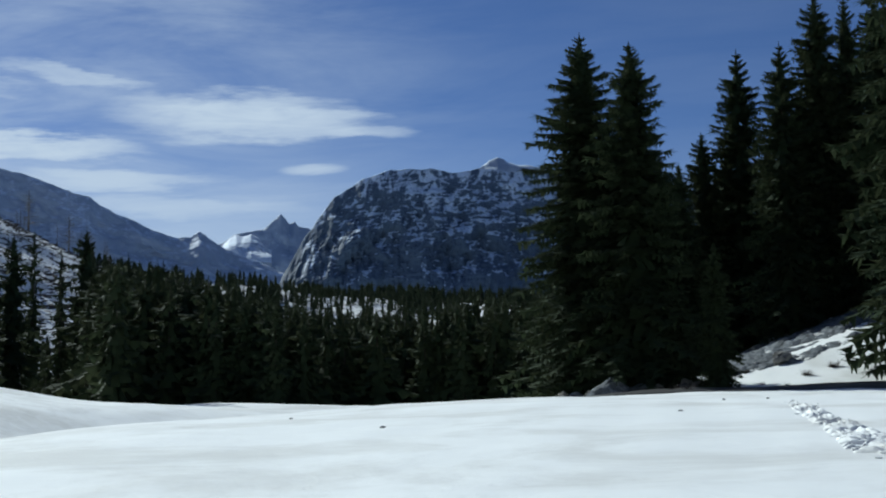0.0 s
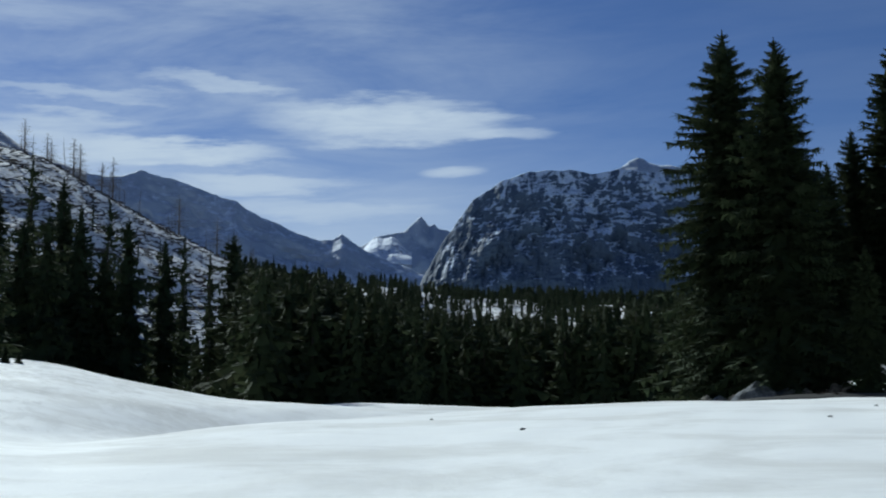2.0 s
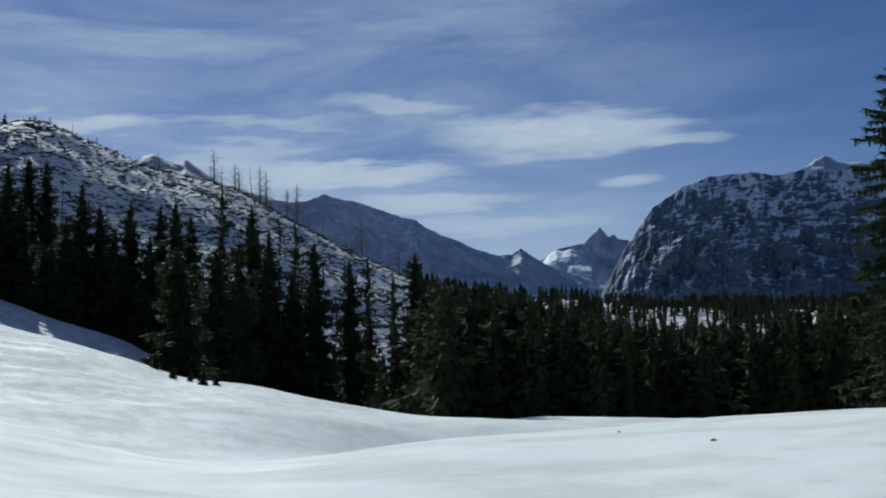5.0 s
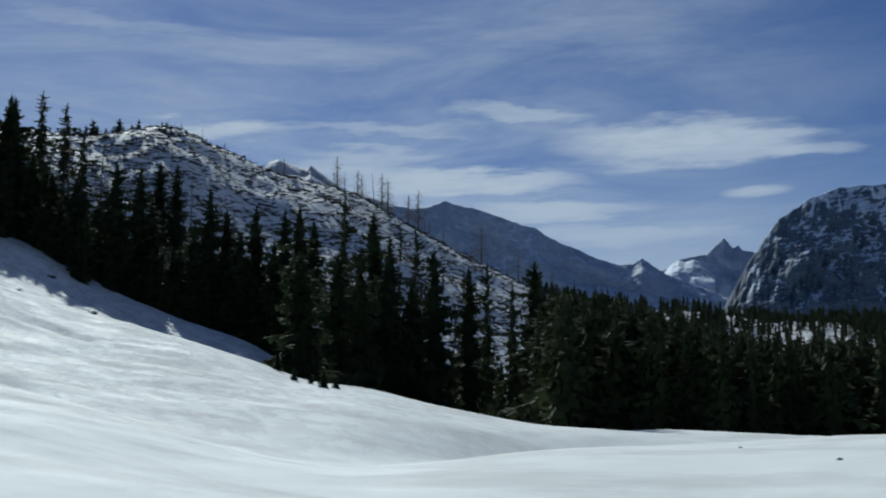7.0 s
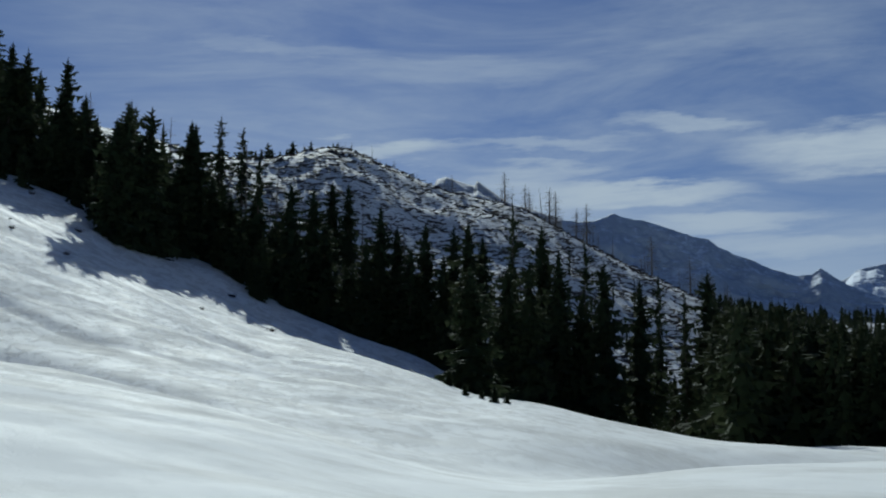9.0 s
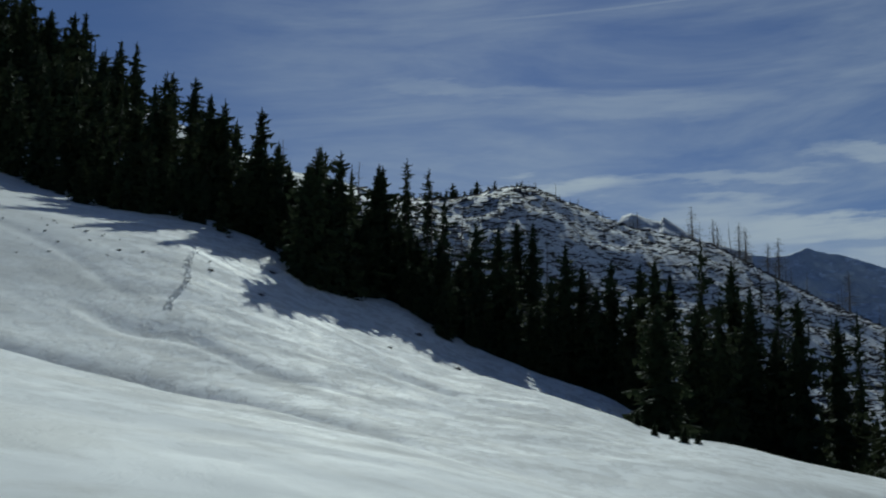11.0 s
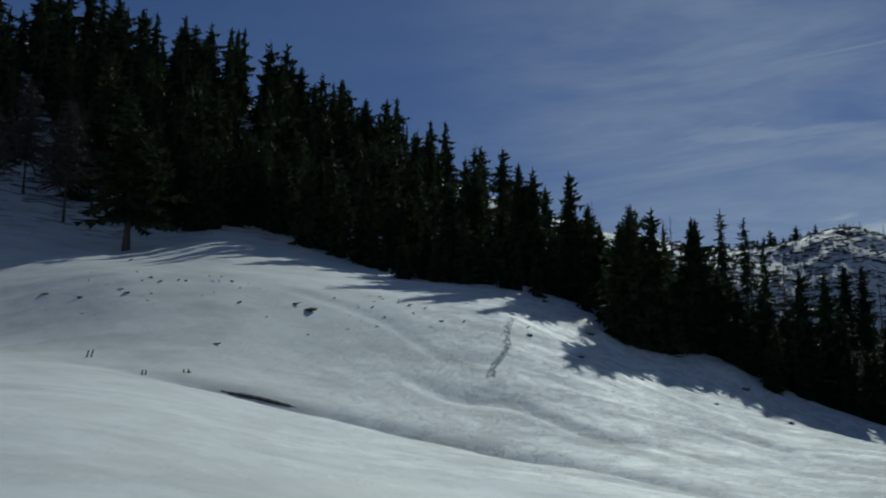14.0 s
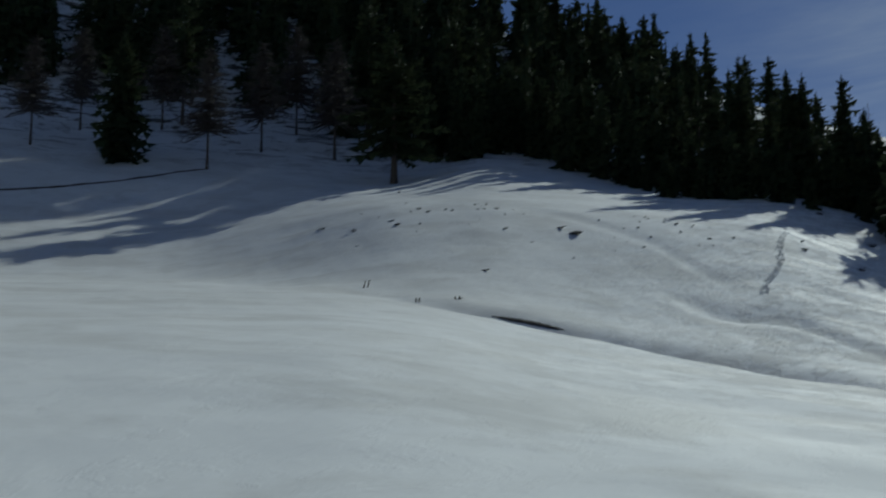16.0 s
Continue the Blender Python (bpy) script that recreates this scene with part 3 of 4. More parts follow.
def dead_model(seed, height, label, stubs=26, reach=1.0, name="dead_tree", wood=None):
    """A bare standing trunk with short broken branches."""
    rng = random.Random(seed)
    wood = wood or DEADWOOD
    top = tagged(new(name), label, "dead tree" if name == "dead_tree" else "larch tree")
    v, f = trunk_mesh(seed, height, 0.008 * height + 0.05, 6)
    mesh_object("trunk", v, f, wood, True, top)
    verts, faces = [], []
    for i in range(stubs):
        s = rng.uniform(0.2 if reach < 2 else 0.3, 0.97)
        a = rng.uniform(0, 2 * pi)
        l = reach * (1.15 - s) * rng.uniform(0.4, 1.5) + 0.2
        d = Vector((cos(a), sin(a), rng.uniform(-0.35, 0.25))).normalized()
        p = Vector((0, 0, height * s))
        side = d.cross(Vector((0, 0, 1))).normalized()
        w = 0.025 + 0.02 * l if reach < 4 else 0.05 + 0.03 * l

        def limb(q, e, w, side):
            k = len(verts)
            up = Vector((0, 0, w))
            verts.extend([(q + side * w)[:], (q - side * w)[:], (q + up)[:], e[:]])
            faces.extend([(k, k + 1, k + 3), (k + 1, k + 2, k + 3), (k + 2, k, k + 3)])

        limb(p, p + d * l, w, side)
        for _ in range(5 if reach > 1.3 else 2):
            u = rng.uniform(0.25, 0.95)
            e = d * rng.uniform(0.2, 0.7) + side * rng.uniform(-1, 1) + Vector((0, 0, rng.uniform(-0.5, 0.3)))
            limb(p + d * l * u, p + d * l * u + e * l * 0.35, w * 0.5, d.cross(e).normalized())
    mesh_object("crown", verts, faces, wood if name == "dead_tree" else TWIGS, False, top)
    top["tall"] = height
    return top


def fast_mesh(name, verts, tris, mats, slots, smooth=False):
    me = bpy.data.meshes.new(name)
    me.vertices.add(len(verts))
    me.vertices.foreach_set("co", np.asarray(verts, np.float32).ravel())
    me.loops.add(len(tris) * 3)
    me.loops.foreach_set("vertex_index", np.asarray(tris, np.int32).ravel())
    me.polygons.add(len(tris))
    me.polygons.foreach_set("loop_start", np.arange(len(tris), dtype=np.int32) * 3)
    me.polygons.foreach_set("loop_total", np.full(len(tris), 3, np.int32))
    me.polygons.foreach_set("material_index", np.asarray(slots, np.int32))
    me.polygons.foreach_set("use_smooth", np.full(len(tris), smooth))
    for m in mats:
        me.materials.append(m)
    me.update(calc_edges=True)
    return new(name, me)


def wood_mass(name, trees, label):
    """Trees too many to count, in one mesh: model, bearing, distance, height, turn, widening."""
    vs, ts, ss, base = [], [], [], 0
    for model, b, r, h, turn, widen in trees:
        k = h / model["tall"]
        p = spot(b, r)
        for part in model.children:
            me = part.data
            me.calc_loop_triangles()
            co = np.empty(len(me.vertices) * 3, np.float32)
            me.vertices.foreach_get("co", co)
            co = co.reshape(-1, 3)
            tri = np.empty(len(me.loop_triangles) * 3, np.int32)
            me.loop_triangles.foreach_get("vertices", tri)
            c, q = cos(turn), sin(turn)
            out = np.stack([(co[:, 0] * c - co[:, 1] * q) * k * widen + p.x, (co[:, 0] * q + co[:, 1] * c) * k * widen + p.y, co[:, 2] * k + p.z - 0.1], -1)
            vs.append(out)
            ts.append(tri.reshape(-1, 3) + base)
            ss.append(np.full(len(tri) // 3, 0 if part.name.startswith("trunk") else 1, np.int32))
            base += len(co)
    ob = fast_mesh(name, np.concatenate(vs), np.concatenate(ts), [BARK, NEEDLES], np.concatenate(ss))
    return tagged(ob, label, "wood", kind="stuff")


def plant(model, bearing, r, height, turn, group, widen=1.0, sink=0.0, label="", lean=0.0):
    s = height / model["tall"]
    p = spot(bearing, r)
    m = Matrix.LocRotScale(p - Vector((0, 0, 0.1 + sink)), Euler((radians(lean), radians(-lean * 0.6), turn)), (s * widen, s * widen, s))
    return tagged(copy_thing(model, m), label, group=group)


def tall_to(bearing, r, elevation):
    """The height of a tree at this place whose top stands at this elevation angle."""
    return EYE + r * tan(radians(elevation)) - spot(bearing, r).z


EDGE_SPRUCE = "tall dark green spruce at the snowy meadow's edge"
SLOPE_SPRUCE = "dark spruce at the edge of the snow slope"
BIG = [fir_model(11, 28.0, 5.5, 0.02, 54, 13, 17, EDGE_SPRUCE, full=0.6, ragged=0.28, droop=0.25, blade=0.5, core=2.2, uneven=0.55),
       fir_model(12, 28.0, 5.3, 0.02, 52, 13, 17, EDGE_SPRUCE, full=0.62, ragged=0.28, droop=0.2, blade=0.5, core=2.2, uneven=0.55),
       fir_model(13, 28.0, 5.6, 0.03, 42, 14, 18, "tall dark green spruce with open layered boughs", full=0.76, ragged=0.28, droop=0.15, blade=0.48, spread=0.25, core=1.4, uneven=0.5)]
MID = [fir_model(21, 16.0, 3.4, 0.01, 30, 8, 4, SLOPE_SPRUCE, full=0.58, blade=0.8, ragged=0.3, core=1.5),
       fir_model(22, 16.0, 3.0, 0.01, 28, 8, 4, SLOPE_SPRUCE, full=0.52, ragged=0.34, blade=0.8, core=1.5),
       fir_model(23, 16.0, 3.2, 0.03, 26, 8, 4, SLOPE_SPRUCE, full=0.64, ragged=0.38, blade=0.9, core=1.4),
       fir_model(24, 16.0, 1.8, 0.1, 24, 6, 4, "slender thin spruce on the snow slope", full=0.6, ragged=0.5, blade=0.5, core=0.6)]
FAR = [fir_model(31, 16.0, 3.6, 0.03, 15, 6, 3, "dark spruce in the valley wood", full=0.62, ragged=0.35, blade=1.1, core=1.5),
       fir_model(32, 16.0, 3.1, 0.04, 15, 6, 3, "dark spruce in the valley wood", full=0.56, ragged=0.45, blade=1.1, core=1.5),
       fir_model(33, 16.0, 1.9, 0.06, 15, 5, 3, "narrow dark spruce in the valley wood", full=0.8, ragged=0.5, blade=0.8)]
TALL = [fir_model(36, 26.0, 4.2, 0.2, 28, 7, 6, "tall spruce with a bare lower trunk on the shaded slope", full=0.7, ragged=0.5, blade=0.9, core=0.5),
        fir_model(37, 26.0, 3.3, 0.24, 26, 7, 6, "tall spruce with a bare lower trunk on the shaded slope", full=0.65, ragged=0.55, blade=0.9, core=0.5)]
TINY = [fir_model(35, 16.0, 3.0, 0.0, 7, 3, 1, "distant spruce", full=0.6, sides=3, blade=2.4, core=2.0)]
DEAD = [dead_model(41, 13.0, "bare dead trunk on the clear-felled ridge", 45, 1.1), dead_model(42, 13.0, "bare dead trunk on the clear-felled ridge", 100, 1.7)]
LARCH = [dead_model(51, 20.0, "leafless brown larch on the snow slope", 480, 5.2, "larch_tree", BARK)]
MODELS = BIG + MID + FAR + TALL + TINY + DEAD + LARCH

rng = random.Random(5)
# spruces beside the road: bearing, distance, elevation of the top, model, width
for b, r, e, k, wide in [(-6.9, 84, 16.6, 0, 1.06), (-9.3, 80, 16.1, 1, 1.06), (-14.4, 118, 15.4, 2, 1.05), (-12.6, 116, 11.7, 1, 0.85),
                         (-16.4, 106, 15.6, 2, 0.95), (-18.05, 108, 17.6, 1, 0.85), (-19.4, 109, 17.4, 2, 0.85), (-23.1, 80, 27.0, 0, 0.8), (-20.7, 114, 17.0, 1, 1.0),
                         (-11.5, 112, 10.3, 1, 0.8), (-13.0, 76, 6.5, 0, 0.85), (-8.1, 84, 12.0, 1, 1.0), (-15.6, 122, 11.0, 0, 0.9),
                         (-17.3, 108, 13.5, 1, 1.1), (-10.4, 112, 11.0, 0, 1.0), (-23, 100, 17.0, 1, 1.1)]:
    plant(BIG[k], b, r, tall_to(b, r, e), rng.uniform(0, 6), "spruces beside the road", wide)
for i in range(34):
    b, r = rng.uniform(-25, -9.0), rng.uniform(116, 155)
    plant(MID[i % 3], b, r, rng.uniform(13, 20), rng.uniform(0, 6), "spruces beside the road")

CLEFTS = (51.63, 48.71, 46.28, 42.8, 41.0, 38.0, 54.6)


def in_cleft(b):
    """Narrow gaps in the wood through which the snow behind shows."""
    return min(abs(b - g) for g in CLEFTS) < (0.4 if b > 41.6 else 0.7)


def set_back(b):
    return 16.0 * float(np.interp(b, [58, 62, 69, 70], [0, 1, 1, 0]))


# edge of the wood along the snow slope: bearing, elevation of the top
EDGE = [(41.8, 14.2), (40.6, 14.65), (39.5, 14.2), (38.7, 12.9), (37.1, 11.6), (36.0, 11.5), (35.1, 11.7), (34.3, 11.6), (32.7, 10.6), (31.9, 9.6),
        (30.5, 9.75), (29.1, 9.7), (27.7, 9.15), (26.3, 7.7), (70.7, 24.4), (69.5, 23.8), (66.9, 23.3), (66.0, 22.6), (64.8, 22.7), (63.2, 22.1),
        (62.2, 21.3), (61.5, 21.7), (60.8, 20.9), (59.4, 20.7), (58.2, 20.2), (57.1, 20.25), (55.7, 18.7), (55.0, 18.7), (53.9, 18.0), (53.1, 17.5),
        (52.6, 17.0), (51.2, 17.9), (49.7, 17.0), (50.4, 17.2), (47.9, 16.7), (47.0, 15.2), (45.5, 14.2), (43.9, 14.8), (45.0, 15.0), (42.0, 14.3), (44.4, 13.6)]
for i, (b, e) in enumerate(EDGE):
    r = float(line(WOOD_EDGE, b)[0]) + 4 + set_back(b) + rng.uniform(0, 5)
    if 43.5 < b < 46.2:
        low = on_slope(b, 7.85 + 0.35 * (b - 43.7), 100)
        r = hypot(low.x, low.y) + 2.0 * (i % 2)
    while tall_to(b, r, e) > 22 and r < 330:
        r += 5
    h = tall_to(b, r, e)
    plant(MID[3 if 37.5 < b < 41.2 else i % 3], b, r, h, rng.uniform(0, 6), "spruces along the snow slope", min(1.25, 5.0 / h + 0.7) * (1.45 if 37.5 < b < 41.2 else 1.0))
# separate spruces on the slope behind: bearing, distance, elevation of the top
for i, (b, r, e) in enumerate([(24.8, 160, 9.6), (24.0, 150, 8.4), (22.7, 165, 9.0), (21.8, 150, 7.9), (20.1, 160, 7.05), (18.0, 170, 6.5), (16.9, 240, 7.3),
                               (15.0, 220, 6.2), (26.2, 190, 10.8), (13.4, 230, 5.9), (28.4, 170, 10.0), (19.2, 190, 7.3), (25.4, 140, 8.0)]):
    plant(MID[(1, 2, 3)[i % 3]], b, r, tall_to(b, r, e), rng.uniform(0, 6), "spruces on the slope behind", 0.85)
for i in range(28):
    b, d = rng.uniform(64.5, 93), rng.uniform(38, 90)
    if 71 < b < 79 and d < 72:
        continue
    plant(TALL[i % 2], b, float(line(WOOD_EDGE, b)[0]) + d, rng.uniform(25, 31), rng.uniform(0, 6), "tall spruces on the shaded slope", rng.uniform(0.9, 1.2))
for i in range(16):
    b = 58.3 + 11.0 * i / 15 + rng.uniform(-0.3, 0.3)
    plant(MID[i % 3], b, float(line(WOOD_EDGE, b)[0]) + set_back(b) + rng.uniform(0, 22), rng.uniform(16, 20), rng.uniform(0, 6), "spruces along the snow slope", rng.uniform(0.8, 1.0))
# second rank, lower
for i in range(64):
    b = 27 + 41 * i / 64 + rng.uniform(-0.5, 0.5)
    r = float(line(WOOD_EDGE, b)[0]) + set_back(b) + rng.uniform(8, 26)
    if in_cleft(b) or b < 44 and i % 3 == 0:
        continue
    h = rng.uniform(7, 12) + (3 if b > 45 else 0)
    plant(MID[i % 3], b, r, h, rng.uniform(0, 6), "spruces along the snow slope", rng.uniform(0.9, 1.2))
# young trees and spruces on the slope beyond the meadow
for i in range(60):
    b = rng.uniform(8, 25) if i % 2 else rng.uniform(8, 16)
    r = float(line(WOOD_EDGE, b)[0]) + rng.uniform(10, 55)
    h = min(rng.uniform(11, 17), tall_to(b, r, float(np.interp(b, [8, 13, 18, 25], [4.4, 5.3, 6.3, 7.8])) - rng.uniform(0, 0.9)))
    if b > 16.5 and i % 4 != 1:
        continue
    plant(MID[3 if b > 16.5 else i % 4], b, r, h, rng.uniform(0, 6), "spruces beyond the meadow", rng.uniform(0.9, 1.2))
for b, r, e in [(38.1, 455, 13.1), (37.4, 462, 13.25), (36.5, 468, 13.5), (36.2, 470, 13.5), (35.1, 476, 13.5), (37.1, 465, 13.2), (38.6, 450, 12.9), (38.9, 446, 12.9), (37.7, 458, 13.2), (34.9, 474, 13.5), (39.4, 444, 12.9), (36.9, 466, 13.3), (38.3, 453, 13.0), (39.1, 447, 12.9)]:
    plant(FAR[0], b, r, rng.uniform(5, 9.5) if b > 36 else 4.5, rng.uniform(0, 6), "spruces on the knoll", rng.uniform(1.1, 1.6))

# wood climbing the hill behind the edge
trees = []
for i in range(210):
    b = rng.uniform(42, 96)
    r0 = float(line(WOOD_EDGE, b)[0])
    r = r0 + 22 + 140 * rng.random() ** 1.1
    if b > 68.5 and r < r0 + 80 or 71 < b < 86 and rng.random() < 0.5 or in_cleft(b) and r < r0 + 60:
        continue
    trees.append((FAR[i % 3], b, r, rng.uniform(14, 21) * min(1.0, r / 205), rng.uniform(0, 6), rng.uniform(0.85, 1.2)))
for i in range(80):
    b, r = rng.uniform(55, 73), rng.uniform(235, 335)
    trees.append((FAR[i % 2], b, r, rng.uniform(16, 21), rng.uniform(0, 6), rng.uniform(1.0, 1.3)))
wood_mass("hillside_wood", trees, "dense dark spruce wood climbing a snowy hill")
# valley wood and the slope under the ridge
trees = []
for i in range(330):
    b = rng.uniform(-7, 17) if i % 3 else rng.uniform(-7, 9)
    r = 104 + 136 * rng.random() ** 1.2
    top = np.interp(b, [-7, -1, 0.5, 2, 5.5, 7.8, 9.5, 11, 14, 19], [4.4, 4.2, 3.95, 3.75, 3.75, 4.2, 4.9, 5.6, 6.1, 6.2]) - 1.5 * rng.random() ** 1.6
    trees.append((FAR[i % 2], b, r, min(18.0 if r < 160 else 26.0, max(6.0, tall_to(b, r, top))), rng.uniform(0, 6), rng.uniform(1.0, 1.45)))
wood_mass("valley_wood", trees, "dense dark spruce wood in the valley")
trees = []
for i in range(100):
    b, r0 = rng.uniform(61.5, 97), 262 + 95 * rng.random()
    trees.append((FAR[i % 2], b, r0, rng.uniform(20, 28), rng.uniform(0, 6), rng.uniform(0.8, 1.1)))
wood_mass("shaded_wood", trees, "tall dark spruces shading the upper snow slope")
trees = []
for i in range(190):
    b = rng.uniform(11, 42)
    r = rng.uniform(170, 360 if b < 25 else 300)
    trees.append((FAR[2 if i % 3 else 1], b, r, rng.uniform(6, 13), rng.uniform(0, 6), rng.uniform(0.5, 0.8)))
wood_mass("slope_wood", trees, "scattered dark spruces on the snowy slope under the ridge")
trees = []
for i in range(1650):
    b = rng.uniform(5, 17) if i % 5 < 2 else rng.uniform(-8, 7)
    rr = float(line(RIDGE, b)[0])
    r = rr * (rng.uniform(0.45, 0.97) if b > 6 else rng.uniform(0.42, 1.02))
    x, y = -r * sin(radians(b)), r * cos(radians(b))
    if r > 300 and b < 8 and noise.noise(Vector((x, y * 0.5, 0)) / 60.0) > 0.45:
        continue
    if b < 7:
        r = rr * (rng.uniform(0.91, 1.0) if i % 2 else rng.uniform(0.42, 0.9))
        if r < rr * 0.9 and noise.noise(Vector((x, y * 0.5, 3)) / 50.0) > 0.42:
            continue
    trees.append((TINY[0], b, r, rng.uniform(4, 9) if b > 7 else rng.uniform(4.5, 8) * (1.5 if r > rr * 0.9 and b < 4 else 1.0), rng.uniform(0, 6), rng.uniform(1.2, 1.7) * (1.4 if r > rr * 0.9 else 1.0)))
local = random.Random(77)
for i in range(620):
    b = local.uniform(-1, 9.5)
    if 2.6 < b < 8.2 and i % 4:
        continue
    r = float(line(RIDGE, b)[0]) * local.uniform(0.5, 0.9)
    if noise.noise(Vector((-r * sin(radians(b)), r * cos(radians(b)) * 0.4, 9)) / 38.0) > -0.08:
        trees.append((TINY[0], b, r, local.uniform(5, 9), local.uniform(0, 6), local.uniform(1.2, 1.7)))
wood_mass("distant_wood", trees, "distant dark spruce wood at the foot of the cliff")

for i in range(48):
    b = 13 + 24 * rng.random()
    r = float(line(RIDGE, b)[0]) - 110 * rng.random() ** 2
    h = rng.uniform(6, 14) if b < 30 else rng.uniform(2.5, 6)
    plant(DEAD[i % 2], b, r, h, rng.uniform(0, 6), "dead trunks on the ridge", rng.uniform(1.0, 1.8), lean=rng.uniform(-4, 4))
for b, e in [(29.2, 12.1), (26.6, 12.3), (25.6, 11.7), (25.4, 11.4), (24.4, 11.55), (24.1, 11.3), (22.6, 10.75), (23.1, 10.5), (19.5, 9.1), (17.7, 8.1), (16.8, 7.4), (34.2, 13.6), (33.0, 12.95), (32.1, 12.8)]:
    r = float(line(RIDGE, b)[0]) - 12
    plant(DEAD[1], b, r, tall_to(b, r, e), rng.uniform(0, 6), "dead trunks on the ridge", 2.0)

# bare snags standing in the edge of the wood
for k, (b, e) in enumerate([(46.65, 15.5), (45.0, 15.1), (43.05, 14.5), (47.9, 15.6), (38.7, 12.6), (37.9, 12.3), (39.2, 13.5), (42.1, 12.9), (33.6, 11.0), (31.2, 9.9), (38.3, 11.6), (40.2, 12.6), (41.3, 12.4)]):
    r = float(line(WOOD_EDGE, b)[0]) + rng.uniform(6, 20)
    plant(DEAD[k % 2], b, r, tall_to(b, r, e), rng.uniform(0, 6), "bare snags in the wood's edge", rng.uniform(0.8, 1.2), lean=rng.uniform(-3, 3), label="bare dead trunk among spruces at the wood's edge")
# open larches and spruces on the shaded slope
for b, d, h, k in [(78.8, 0, 22, 0), (87.0, 10, 20, 0), (76.2, 20, 22, 0), (72.6, 22, 24, 0), (84.8, 28, 21, 0), (81, 34, 22, 0), (74.5, 40, 24, 0)]:
    r = float(line(WOOD_EDGE, b)[0]) + d
    plant(LARCH[k], b, r, h, rng.uniform(0, 6), "larches on the shaded slope")
plant(TALL[0], 69.65, float(line(WOOD_EDGE, 69.65)[0]) - 2, 27, 0.5, "tall spruces on the shaded slope", 1.9)
plant(MID[0], 82.9, float(line(WOOD_EDGE, 82.9)[0]) + 3, 23, 0.3, "spruces along the snow slope", 1.15)


def felled_litter():
    """Logs, stumps and boughs left lying on the cleared slope."""
    vs, ts, base = [], [], 0
    n = 8500
    b = np.array([rng.uniform(11, 43) for _ in range(n)])
    r = np.array([rng.uniform(190, 520) for _ in range(n)])
    x, y = -r * np.sin(np.radians(b)), r * np.cos(np.radians(b))
    z = land(x, y)
    for k in range(n):
        long, thick, a, up = 0.6 + 3.6 * rng.random() ** 2, rng.uniform(0.1, 0.36), radians(b[k]) + rng.gauss(0, 0.4), rng.uniform(-0.12, 0.3)
        d = np.array([cos(a), sin(a), up]) * long / 2
        s = np.array([-sin(a), cos(a), 0]) * thick
        t = np.array([0, 0, thick * 1.6])
        c = np.array([x[k], y[k], z[k] + 0.1])
        vs += [c - d - s, c - d + s, c - d + t, c + d - s * 0.7, c + d + s * 0.7, c + d + t * 0.7]
        ts += [(base, base + 3, base + 5), (base, base + 5, base + 2), (base + 1, base + 2, base + 5), (base + 1, base + 5, base + 4),
               (base, base + 2, base + 1), (base + 3, base + 4, base + 5)]
        base += 6
    ob = fast_mesh("felled_litter", np.array(vs), np.array(ts), [TWIGS], np.zeros(len(ts)))
    tagged(ob, "dark logs and boughs scattered on the cleared snowy slope", "felled wood", kind="stuff")


felled_litter()

# ---- road, posts, stones and small things on the snow ----
def build_road():
    b = np.arange(-34, -4.0, 0.25)
    rise = 0.022 + 0.07 * np.clip((-b - 15) / 7, 0, 1)
    sunk = 0.25 * np.clip((b + 8) / 4, 0, 1)
    rows = []
    for off in (0.0, 0.35, 1.6, 3.2, 4.4, 4.8):
        r = 68.5 + off * 1.0 + 0.02 * (b + 9) ** 2 * 0.3
        x, y = -r * np.sin(np.radians(b)), r * np.cos(np.radians(b))
        z = land(x, y) + (0.05 + rise * off - sunk if 0.3 < off < 4.5 else -0.12 - sunk)
        rows.append(np.stack([x, y, z], -1))
    ob = mesh_object("road", np.concatenate(rows), grid_faces(len(rows), len(b)), ASPHALT)
    tagged(ob, "narrow cleared road, dark wet asphalt between snow banks", "road", kind="structure")


build_road()


def lump(name, size, seed, mat, squash=0.6, rough=0.35, cuts=2):
    """A rounded irregular lump: boulder, snow clod or heap."""
    bm = bmesh.new()
    bmesh.ops.create_icosphere(bm, subdivisions=cuts, radius=1.0)
    for v in bm.verts:
        k = 1 + rough * noise.fractal(v.co * 1.3 + Vector((seed, seed * 0.7, 0)), 0.8, 2.0, 4)
        v.co = Vector((v.co.x * k * size, v.co.y * k * size * 0.8, v.co.z * k * size * squash))
    me = bpy.data.meshes.new(name)
    bm.to_mesh(me)
    bm.free()
    me.materials.append(mat)
    return new(name, me)


def boulder(bearing, elevation, size, seed, label="dark weathered boulder poking through the snow"):
    ob = lump("boulder", size * 0.75, seed, DARK_STONE, 0.2, 0.6, 3)
    ob.matrix_world = Matrix.Translation(on_slope(bearing, elevation)) @ pose(0, 0, size * 0.06, 0, 0, bearing - 62 + 14 * sin(seed)) @ Matrix.Diagonal((2.0, 0.6, 1, 1))
    return tagged(ob, label, "boulder", "boulders on the slope")


